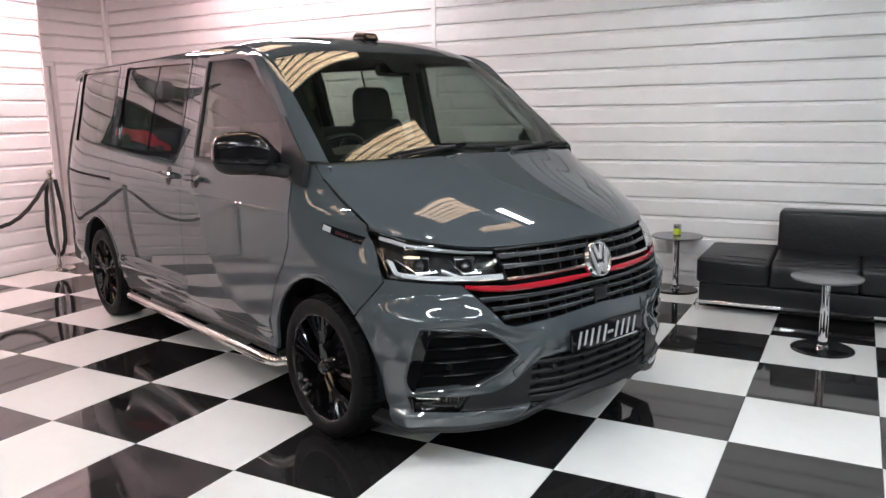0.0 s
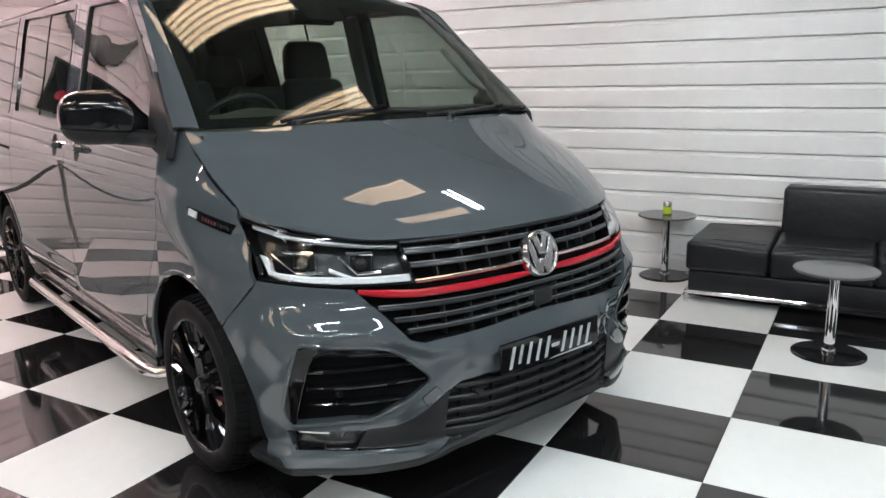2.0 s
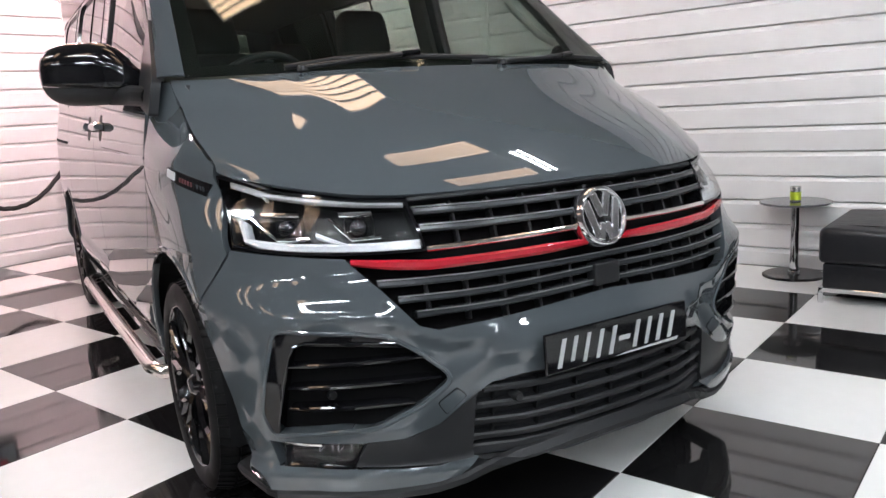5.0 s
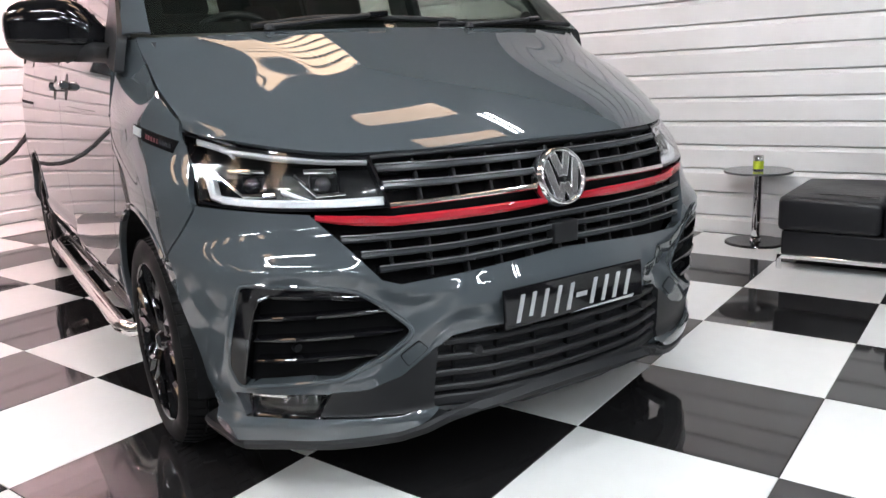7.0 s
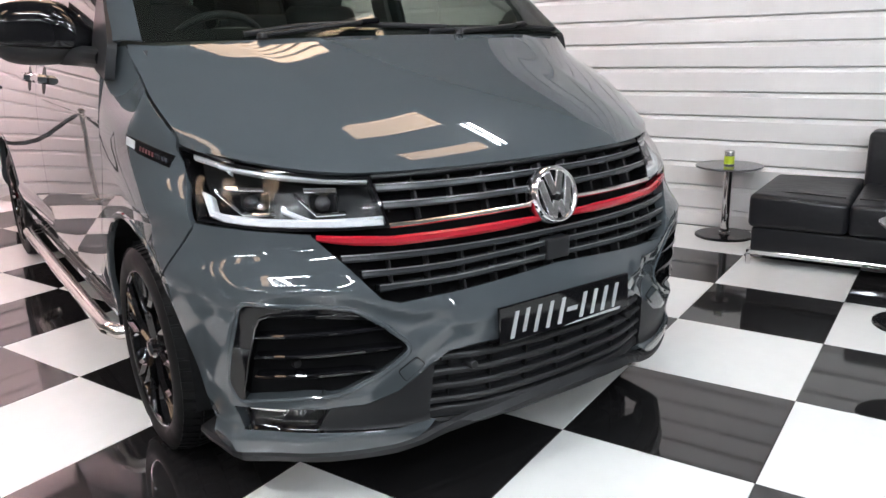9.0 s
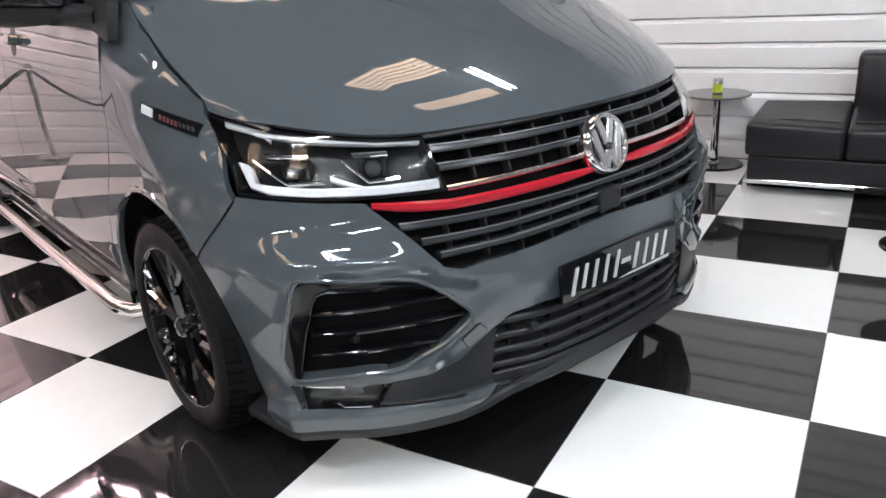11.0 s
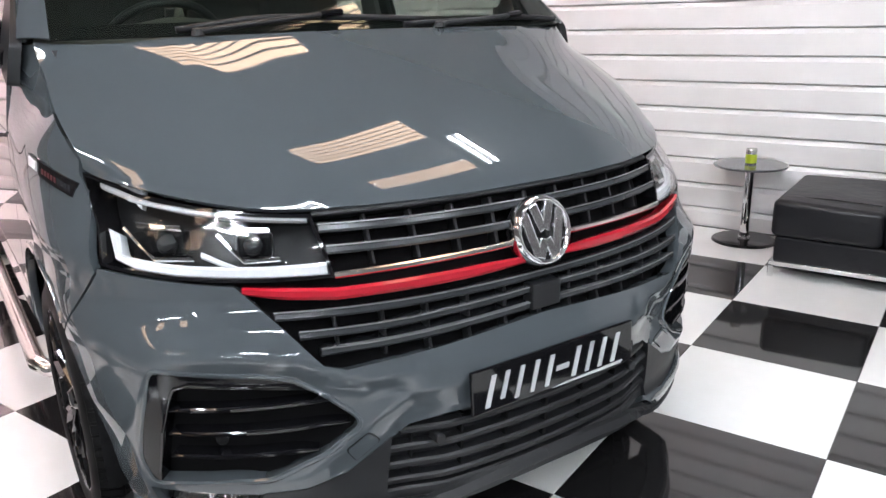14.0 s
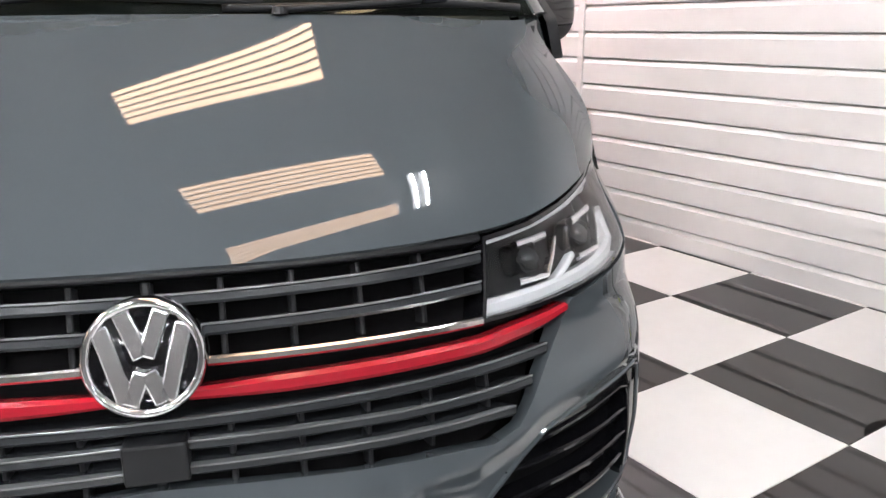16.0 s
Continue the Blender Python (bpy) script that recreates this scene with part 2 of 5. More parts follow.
def skin(name, surf, outline, holes, mat, parent, off=0.0, step=0.04, rim=0.02, label=""):
    """A panel of the surface surf(u, v), cut along an outline and round holes, with edges turned in by rim metres."""
    loops = [dense(lp, step) for lp in [outline] + list(holes)]
    edge_pts = np.array([p for lp in loops for p in lp])
    (u0, v0), (u1, v1) = edge_pts.min(0), edge_pts.max(0)
    gu, gv = np.meshgrid(np.arange(u0 + step / 2, u1, step), np.arange(v0 + step / 2, v1, step))
    G = np.stack([gu.ravel(), gv.ravel()], 1)
    keep = inside(G, loops[0])
    for lp in loops[1:]:
        keep &= ~inside(G, lp)
    G = G[keep]
    if len(G):
        far = np.min(np.linalg.norm(G[:, None] - edge_pts[None], axis=2), axis=1)
        G = G[far > 0.45 * step]
    pts, edges, k = [], [], 0
    for lp in loops:
        pts += lp
        edges += [(k + i, k + (i + 1) % len(lp)) for i in range(len(lp))]
        k += len(lp)
    pts += [tuple(g) for g in G]
    V, E, T, *_ = delaunay_2d_cdt([Vector(map(float, p)) for p in pts], edges, [], 0, 1e-5)
    V = np.array([tuple(v) for v in V])
    C = np.array([V[list(t)].mean(0) for t in T])
    ok = inside(C, loops[0])
    for lp in loops[1:]:
        ok &= ~inside(C, lp)
    T = [t for t, o in zip(T, ok) if o]
    P, N = [], []
    for u, v in V:
        p, n = surf(u, v)
        P.append(p + n * off)
        N.append(n)
    sample = T[len(T) // 2]
    a, b, c = (P[i] for i in sample)
    if np.dot(np.cross(b - a, c - a), N[sample[0]]) < 0:
        T = [tuple(reversed(t)) for t in T]
    T = [tuple(t) for t in T]
    verts, normals, faces = list(P), list(N), list(T)
    for s, lp in enumerate(loops):
        e, m = len(verts), len(lp)
        for u, v in lp:
            p, n = surf(u, v)
            verts += [p + n * off, p + n * (off - rim)]
            normals += [(0, 0, 0), (0, 0, 0)]
        faces += [(e + 2 * i, e + 2 * i + 1, e + 2 * ((i + 1) % m) + 1, e + 2 * ((i + 1) % m)) for i in range(m)]
    return part(name, (verts, faces), mat, parent, label, True, normals)


def ribbon(name, surf, path, height, depth, off, mat, parent, label="", taper=0.0):
    """A bar that follows points (u, v) of a surface, with a chamfered front."""
    path = [tuple(p) for p in path]
    fine = []
    for p, q in zip(path, path[1:]):
        k = max(1, int(math.dist(p, q) / 0.03))
        fine += [(p[0] + (q[0] - p[0]) * t / k, p[1] + (q[1] - p[1]) * t / k) for t in range(k)]
    fine.append(path[-1])
    c = min(height, depth) * 0.25
    shape = [(-height / 2, -depth), (-height / 2, -c), (-height / 2 + c, 0), (height / 2 - c, 0), (height / 2, -c), (height / 2, -depth)]
    verts, faces, m = [], [], len(shape)
    for i, (u, v) in enumerate(fine):
        s = 1 - taper * max(0, 1 - min(i, len(fine) - 1 - i) / max(1, 0.15 * len(fine)))
        p0 = fine[max(i - 1, 0)]
        p1 = fine[min(i + 1, len(fine) - 1)]
        d = Vector((p1[0] - p0[0], p1[1] - p0[1])).normalized()
        for h, b in shape:
            p, n = surf(u - d.y * h * s, v + d.x * h * s)
            verts.append(p + n * (off + b))
    for i in range(len(fine) - 1):
        for j in range(m):
            a, b = i * m + j, i * m + (j + 1) % m
            faces.append((a, b, b + m, a + m))
    faces += [tuple(reversed(range(m))), tuple((len(fine) - 1) * m + j for j in range(m))]
    return part(name, (verts, faces), mat, parent, label)
# ---- the van's skin: nose and flanks as smooth surfaces, x to its right, y ahead of the front axle, z up ----
def ss(a, b, x):
    t = min(max((x - a) / (b - a), 0.0), 1.0)
    return t * t * (3 - 2 * t)


def curve(table):
    """A smooth curve through (place, value) pairs."""
    xs, ys = [a for a, _ in table], [b for _, b in table]
    slopes = [0.0] * len(xs)
    for i in range(len(xs)):
        lo, hi = max(i - 1, 0), min(i + 1, len(xs) - 1)
        slopes[i] = (ys[hi] - ys[lo]) / (xs[hi] - xs[lo])

    def at(x):
        x = min(max(x, xs[0]), xs[-1])
        i = 0
        while i < len(xs) - 2 and x > xs[i + 1]:
            i += 1
        h = xs[i + 1] - xs[i]
        t = (x - xs[i]) / h
        return ((2 * t**3 - 3 * t**2 + 1) * ys[i] + (t**3 - 2 * t**2 + t) * h * slopes[i]
                + (3 * t**2 - 2 * t**3) * ys[i + 1] + (t**3 - t**2) * h * slopes[i + 1])
    return at


half_width = curve([(0.15, 0.868), (0.30, 0.918), (0.42, 0.936), (0.50, 0.946), (0.75, 0.953), (0.98, 0.948), (1.07, 0.939), (1.25, 0.905), (1.50, 0.846), (1.80, 0.775), (1.87, 0.738)])
nose_reach = curve([(0.12, 0.770), (0.25, 0.800), (0.40, 0.815), (0.50, 0.817), (0.60, 0.815), (0.70, 0.812), (0.80, 0.790), (0.90, 0.760), (0.95, 0.742), (1.3, 0.68)])
SPAN, NX = 0.86, 2.2


def square(z):
    """How square the nose's corners are in plan."""
    return 3.5 - 0.8 * ss(0.62, 0.76, z)



def corner_back(z):
    return -0.30 * ss(0.80, 0.97, z)


def ridge(x, z, line, high, wide):
    """A raised crease along a line of (x, z)."""
    best = 9.0
    for (ax0, az0), (bx0, bz0) in zip(line, line[1:]):
        dx, dz = bx0 - ax0, bz0 - az0
        t = min(1.0, max(0.0, ((x - ax0) * dx + (z - az0) * dz) / (dx * dx + dz * dz)))
        best = min(best, math.hypot(x - ax0 - t * dx, z - az0 - t * dz))
    k = max(0.0, 1 - math.sqrt(best * best + 0.00006) / wide)
    return high * k * k * (1.6 - 0.6 * k)


ARM = [(0.66, 0.352), (0.58, 0.365), (0.44, 0.478), (0.36, 0.528), (0.0, 0.535)]

RING = [(0.36, 0.568), (0.46, 0.576), (0.53, 0.602), (0.58, 0.632), (0.64, 0.648), (0.72, 0.652), (0.80, 0.654), (0.90, 0.656)]


def nose(u, z):
    side, phi = (1 if u >= 0 else -1), abs(u) / SPAN
    w, reach, back, ny = half_width(z), nose_reach(z), corner_back(z), square(z)
    if phi < math.pi / 2:
        x, t = w * math.sin(phi) ** (2 / NX), math.cos(phi) ** (2 / ny)
        y = back + (reach - back) * t
        gx, gy = NX * (x / w) ** (NX - 1) / w, ny * t ** (ny - 1) / (reach - back)
    else:
        x, y, gx, gy = w, back - (phi - math.pi / 2) * 0.9, 1, 0
    g = math.hypot(gx, gy)
    x -= 0.055 * ss(1.0, 1.2, z) * ss(-0.3, 0.0, y)
    swell = 0.004 * ss(0.72, 0.650, z) * ss(0.10, 0.36, y) * ss(0.30, 0.45, abs(x))
    swell += 0.028 * min(1.0, max(0.0, (0.266 - z) / 0.030)) * ss(0.1, 0.4, y)
    swell += 0.024 * ss(0.42, 0.26, abs(x)) * ss(0.64, 0.56, z) * ss(0.2, 0.4, y)
    if 0.25 < z < 0.78 and y > 0.3:
        swell += ridge(abs(x), z, ARM, 0.012, 0.060) + ridge(abs(x), z, RING, 0.013, 0.050) * ss(0.86, 0.76, abs(x))
    if z < 0.70 and y > 0.1:
        swell += ridge(abs(u), z, CORNER, 0.009 + 0.020 * ss(0.30, 0.235, z), 0.15) * ss(0.68, 0.60, z)
    x, y = x + swell * gx / g, y + swell * gy / g
    return np.array((side * x, y, z))


def nose_skin(u, z):
    h = 2e-3
    du, dz = nose(u + h, z) - nose(u - h, z), nose(u, z + h) - nose(u, z - h)
    n = np.cross(du, dz)
    if abs(u) < 1e-6:
        n[0] = 0
    n /= np.linalg.norm(n)
    p = nose(u, z)
    return p, (n if n[0] * p[0] + n[1] * 0.5 > 0 else -n)


def ax(x, z):
    """The place across the nose at x."""
    return (math.copysign(SPAN * math.asin(min(1.0, (abs(x) / half_width(z)) ** (NX / 2))), x), z)


def ay(y, z, side=1):
    """The place round the corner at y."""
    back, reach = corner_back(z), nose_reach(z)
    phi = math.acos(min(1.0, ((y - back) / (reach - back)) ** (square(z) / 2))) if y > back else math.pi / 2 + (back - y) / 0.9
    return (side * SPAN * phi, z)


CORNER = [ay(0.470, 0.13), ay(0.480, 0.26), ay(0.490, 0.40), ay(0.525, 0.54), ay(0.560, 0.64)]


def trace(points, side=1):
    """Points (y, z) of the corner, close enough together to follow the surface."""
    out = []
    for p, q in zip(points, points[1:]):
        k = max(1, int(math.dist(p, q) / 0.02))
        out += [ay(p[0] + (q[0] - p[0]) * t / k, p[1] + (q[1] - p[1]) * t / k, side) for t in range(k)]
    return out + [ay(*points[-1], side)]


def flank(side):
    def wide(u, z):
        x = half_width(z) - 0.075 * max(0.0, (u - 3.3) / 0.65) ** 2.5
        x += 0.010 * ss(0.40, 0.435, z) * ss(0.515, 0.49, z) * ss(0.40, 0.5, u)
        return x - 0.009 * (max(0.0, 1.1 - u) / 0.6) ** 2 * ss(1.20, 1.50, z)

    def at(u, z):
        h = 2e-3
        along, slope = (wide(u + h, z) - wide(u - h, z)) / (2 * h), (wide(u, z + h) - wide(u, z - h)) / (2 * h)
        n = np.array((side, along, -slope))
        return np.array((side * wide(u, z), -u, z)), n / np.linalg.norm(n)
    return at


def arc(cy, cz, r, a0, a1, n=18):
    return [(cy + r * math.cos(math.radians(a0 + (a1 - a0) * i / n)), cz + r * math.sin(math.radians(a0 + (a1 - a0) * i / n))) for i in range(n + 1)]


def rounded(loop, r=0.04, n=4):
    """Rounds a polygon's corners."""
    out = []
    for i, p in enumerate(loop):
        p, a, b = Vector(p), Vector(loop[i - 1]), Vector(loop[(i + 1) % len(loop)])
        ra, rb = min(r, (a - p).length * 0.45), min(r, (b - p).length * 0.45)
        s, e = p + (a - p).normalized() * ra, p + (b - p).normalized() * rb
        out += [tuple(s * (1 - t) ** 2 + p * 2 * t * (1 - t) + e * t * t) for t in (k / n for k in range(n + 1))]
    return out


def shrink(loop, d):
    """A loop moved inwards by d."""
    area = sum(a[0] * b[1] - b[0] * a[1] for a, b in zip(loop, loop[1:] + loop[:1]))
    s, out = (1 if area > 0 else -1), []
    for i, p in enumerate(loop):
        a, b = Vector(loop[i - 1]), Vector(loop[(i + 1) % len(loop)])
        e1, e2 = (Vector(p) - a).normalized(), (b - Vector(p)).normalized()
        m = Vector((-e1.y - e2.y, e1.x + e2.x)).normalized() * s
        k = max(0.4, m.dot(Vector((-e1.y, e1.x)) * s))
        out.append((p[0] + m.x * d / k, p[1] + m.y * d / k))
    return out


van = thing("van", pose(1.699, 1.299, 0, 0, 0, -110.5), "glossy dark grey panel van with black wheels and red grille stripe", "van")
WHEEL_Z = 0.333
AXLE_Z, ARCH, ARCH_Y, FRONT_AXLE, REAR_AXLE = 0.345, 0.412, -0.015, -0.035, -3.04

# front bumper with its lip, the vents and the lower opening cut out
def half(points):
    return [ax(a, z) if k == "x" else ay(a, z) for k, a, z in points]


def mirrored(loop):
    return [(-u, z) for u, z in reversed(loop)]


def lamp_low(x):
    return 0.787 + 0.025 * ss(0.6, 0.87, x)


right_edge = half([("y", 0.405, 0.806), ("x", 0.80, 0.796), ("x", 0.668, 0.783), ("x", 0.655, 0.768), ("x", 0.60, 0.70), ("x", 0.535, 0.618), ("x", 0.49, 0.602), ("x", 0.36, 0.607), ("x", 0.18, 0.619)])
low_edge = half([("x", 0.10, 0.458), ("x", 0.285, 0.461), ("x", 0.367, 0.448), ("x", 0.50, 0.352), ("x", 0.575, 0.325), ("x", 0.66, 0.328), ("x", 0.76, 0.328), ("y", 0.495, 0.326), ("y", 0.500, 0.275), ("x", 0.82, 0.260),
                 ("x", 0.66, 0.256), ("x", 0.50, 0.248), ("x", 0.425, 0.262), ("x", 0.400, 0.254), ("x", 0.450, 0.218), ("x", 0.50, 0.206), ("x", 0.66, 0.199), ("x", 0.80, 0.196), ("y", 0.42, 0.197), ("y", 0.40, 0.29)])
arch_edge = trace(arc(ARCH_Y, AXLE_Z, ARCH, 0, 45, 14) + [(0.342, 0.715), (0.402, 0.792)])
right_half = low_edge + arch_edge + right_edge
bumper_loop = right_half + [ax(0, 0.628)] + mirrored(right_half) + [ax(0, 0.458)]
vent_loop = half([("x", 0.826, 0.617), ("x", 0.66, 0.602), ("x", 0.60, 0.589), ("x", 0.545, 0.550), ("x", 0.478, 0.487), ("x", 0.478, 0.470), ("x", 0.545, 0.420), ("x", 0.64, 0.374), ("x", 0.80, 0.354), ("y", 0.512, 0.345), ("y", 0.499, 0.40)])
vent_loop = rounded(vent_loop, 0.02, 3)
bumper = skin("front_bumper", nose_skin, bumper_loop, [vent_loop, mirrored(vent_loop)], GREY, van, 0.0, 0.015, 0.035)

# black splitter under the lip
for side in (1, -1):
    path = trace([(0.30, 0.182), (0.42, 0.180)]) + [ax(0.80, 0.178), ax(0.66, 0.180), ax(0.50, 0.187), ax(0.43, 0.202), ax(0.375, 0.226), ax(0.30, 0.246), ax(0.15, 0.256), ax(0.0, 0.258)]
    ribbon("splitter", nose_skin, [(side * u, z) for u, z in path], 0.034, 0.06, 0.004, PLASTIC, van, "matt black plastic splitter")
    hatch = half([("x", 0.502, 0.418), ("x", 0.456, 0.450), ("x", 0.432, 0.424), ("x", 0.482, 0.384)])
    hatch = hatch if side > 0 else mirrored(hatch)
    skin("cover_gap", nose_skin, rounded(shrink(hatch, -0.0025), 0.008, 2), [], DARK, bumper, 0.0012, 0.03, 0.004)
    skin("towing_cover", nose_skin, rounded(hatch, 0.008, 2), [], GREY, bumper, 0.0035, 0.03, 0.005)

# side vents
for side in (1, -1):
    loop = vent_loop if side > 0 else mirrored(vent_loop)
    vent = skin("side_vent", nose_skin, shrink(loop, -0.004), [], DARK, van, -0.034, 0.03, 0.002, "black plastic air vent with gloss black frame and slats")
    frame_loop = half([("y", 0.512, 0.349), ("y", 0.500, 0.40), ("y", 0.505, 0.50), ("y", 0.545, 0.595), ("x", 0.815, 0.613), ("x", 0.75, 0.609), ("x", 0.66, 0.601), ("x", 0.60, 0.587), ("x", 0.568, 0.566), ("x", 0.66, 0.578), ("x", 0.785, 0.586), ("x", 0.800, 0.572), ("x", 0.817, 0.48), ("x", 0.826, 0.40), ("x", 0.829, 0.349)])
    skin("vent_frame", nose_skin, frame_loop if side > 0 else mirrored(frame_loop), [], FRAME_BLACK, vent, -0.001, 0.03, 0.035)
    ribbon("vent_edge", nose_skin, [(side * u, z) for u, z in half([("x", 0.59, 0.579), ("x", 0.66, 0.586), ("x", 0.775, 0.592), ("x", 0.796, 0.582), ("x", 0.804, 0.562), ("x", 0.821, 0.48), ("x", 0.830, 0.372)])], 0.007, 0.02, 0.004, GLOSS_BLACK, vent)
    around = shrink(loop, -0.007)
    ribbon("vent_surround", nose_skin, around + around[:1], 0.011, 0.016, 0.0035, GREY, bumper)
    for tip, z in ((0.515, 0.536), (0.492, 0.480), (0.556, 0.424)):
        ribbon("vent_slat", nose_skin, [(side * u, v) for u, v in (ax(tip, z + 0.002), ax(0.66, z), ax(0.812, z - 0.005))], 0.012, 0.036, 0.0015, GLOSS_BLACK, vent, taper=0.6)
    c, n = nose_skin(*(ax(side * 0.735, 0.445)))
    sensor = lathe([(0.0, 0.004), (0.010, 0.004), (0.012, 0.0), (0.012, -0.02)], 14, "y", tuple(c - n * 0.03))
    part("parking_sensor", sensor, PLASTIC, vent)

# fog lamps with the black trim beside them
for side in (1, -1):
    flip = (lambda lp: lp) if side > 0 else mirrored
    lens_loop = half([("y", 0.505, 0.319), ("x", 0.76, 0.322), ("x", 0.668, 0.322), ("x", 0.697, 0.270), ("x", 0.80, 0.263), ("y", 0.520, 0.275)])
    fog = skin("fog_lamp", nose_skin, flip(shrink(lens_loop, -0.022)), [], GLOSS_BLACK, van, -0.045, 0.04, 0.01, "clear fog lamp in a gloss black housing")
    skin("fog_lens", nose_skin, flip(rounded(lens_loop, 0.012, 3)), [], LENS, fog, -0.006, 0.04, 0.004)
    ribbon("fog_reflector", nose_skin, [(side * u, z) for u, z in (ax(0.76, 0.306), ax(0.79, 0.306), ax(0.825, 0.308))], 0.012, 0.02, -0.022, STEEL, fog)
    for x, z in ((0.712, 0.298), (0.752, 0.297)):
        p, n = nose_skin(*ax(side * x, z))
        bowl = part("fog_bowl", lathe([(0.004, -0.022), (0.011, -0.016), (0.0165, -0.004), (0.019, 0.004), (0.0205, -0.004)], 18, "y"), CHROME, fog, smooth=True)
        bowl.matrix_basis = Matrix.Translation(p - n * 0.026) @ pose(0, 0, 0, 0, 0, math.degrees(math.atan2(-n[0], n[1])))
    ribbon("fog_trim", nose_skin, [(side * u, z) for u, z in (ax(0.69, 0.283), ax(0.75, 0.280), ay(0.56, 0.283))], 0.012, 0.03, -0.012, GLOSS_BLACK, fog)
    ribbon("fog_pillar", nose_skin, [(side * u, z) for u, z in (ax(0.685, 0.262), ax(0.64, 0.325))], 0.024, 0.03, -0.004, GLOSS_BLACK, fog)

# lower grille
low_loop = half([("x", 0.10, 0.468), ("x", 0.285, 0.470), ("x", 0.372, 0.456), ("x", 0.50, 0.360), ("x", 0.58, 0.335), ("x", 0.66, 0.335), ("x", 0.69, 0.262), ("x", 0.50, 0.250), ("x", 0.38, 0.250), ("x", 0.20, 0.258)])
lower = skin("lower_grille", nose_skin, low_loop + mirrored(low_loop), [], PLASTIC, van, -0.03, 0.05, 0.05, "matt black plastic lower grille")
for z, wide in ((0.428, 0.385), (0.385, 0.42), (0.342, 0.42), (0.300, 0.42), (0.270, 0.42)):
    ribbon("grille_slat", nose_skin, [ax(wide, z), ax(wide / 2, z - 0.004), ax(0, z - 0.006), ax(-wide / 2, z - 0.004), ax(-wide, z)], 0.019, 0.035, -0.004, PLASTIC, lower)
for x in (-0.36, -0.24, -0.12, 0.0, 0.12, 0.24, 0.36):
    ribbon("grille_fin", nose_skin, [ax(x, 0.285), ax(x, 0.44)], 0.006, 0.02, -0.012, DARK, lower)
for side in (1, -1):
    c, n = nose_skin(*ax(side * 0.30, 0.40))
    part("parking_sensor", lathe([(0.0, 0.004), (0.011, 0.004), (0.013, 0.0), (0.013, -0.03)], 14, "y", tuple(c + n * 0.002)), PLASTIC, lower)
    cheek = half([("x", 0.405, 0.425), ("x", 0.50, 0.357), ("x", 0.58, 0.331), ("x", 0.66, 0.331), ("x", 0.685, 0.262), ("x", 0.50, 0.252), ("x", 0.415, 0.254)])
    skin("grille_cheek", nose_skin, cheek if side > 0 else mirrored(cheek), [], PLASTIC, lower, 0.002, 0.03, 0.02)

# upper grille: slats, fins, chrome line and red stripe
up_loop = half([("x", 0.36, 0.600), ("x", 0.49, 0.595), ("x", 0.545, 0.612), ("x", 0.61, 0.70), ("x", 0.668, 0.775), ("x", 0.655, 0.790), ("x", 0.49, 0.790), ("x", 0.508, 0.918), ("x", 0.25, 0.922)])
grille = skin("radiator_grille", nose_skin, up_loop + mirrored(up_loop), [], DARK, van, -0.06, 0.05, 0.002, "dark grey slatted grille with a red stripe and chrome line")


def grille_edge(z):
    if z > 0.785:
        return 0.487 + (z - 0.787) * 0.12
    return 0.49 + (z - 0.60) / 0.172 * 0.165


for z in (0.884, 0.842, 0.719, 0.680, 0.642):
    e = grille_edge(z) + (0.005 if z < 0.78 else -0.003)
    rise = 0.008 if z < 0.7 else 0.0
    bar = ribbon("grille_slat", nose_skin, [ax(e, z + 0.002), ax(e * 0.6, z), ax(0, z + rise), ax(-e * 0.6, z), ax(-e, z + 0.002)], 0.017, 0.05, -0.004, SLAT, grille)
    # thin pale strip drawn as the highlight on the slat's top edge
    ribbon("slat_highlight", nose_skin, [ax(e, z + 0.0095), ax(e * 0.6, z + 0.0075), ax(0, z + rise + 0.0075), ax(-e * 0.6, z + 0.0075), ax(-e, z + 0.0095)], 0.0032, 0.012, -0.0015, HIGHLIGHT_GREY, bar, "painted highlight along the slat's top edge")
ribbon("grille_frame", nose_skin, [ax(0.50, 0.914), ax(0.25, 0.918), ax(0, 0.919), ax(-0.25, 0.918), ax(-0.50, 0.914)], 0.010, 0.04, -0.006, PLASTIC, grille)
for side in (1, -1):
    ribbon("chrome_line", nose_skin, [ax(side * 0.486, 0.793), ax(side * 0.30, 0.797), ax(side * 0.07, 0.801)], 0.013, 0.02, 0.002, STEEL, grille, "bright chrome strip")
    ribbon("red_stripe", nose_skin, [ax(side * 0.655, 0.774), ax(side * 0.60, 0.766), ax(side * 0.487, 0.756), ax(side * 0.25, 0.758), ax(side * 0.05, 0.760)], 0.024, 0.03, 0.004, RED, grille, "glossy red stripe", 0.35)
for x in np.arange(-0.60, 0.61, 0.1):
    for lo, hi in ((0.852, 0.876), (0.806, 0.834), (0.889, 0.910), (0.688, 0.711), (0.65, 0.672), (0.612, 0.634)):
        if abs(x) < grille_edge((lo + hi) / 2) - 0.02:
            ribbon("grille_fin", nose_skin, [ax(x, lo), ax(x, hi)], 0.007, 0.03, -0.024, PLASTIC, grille)
c, n = nose_skin(*ax(0, 0.674))
part("radar_cover", block(-0.043, 0.043, c[1] - 0.03, c[1] + 0.006, 0.640, 0.700, 0.004), PLASTIC, grille, "square black sensor cover")

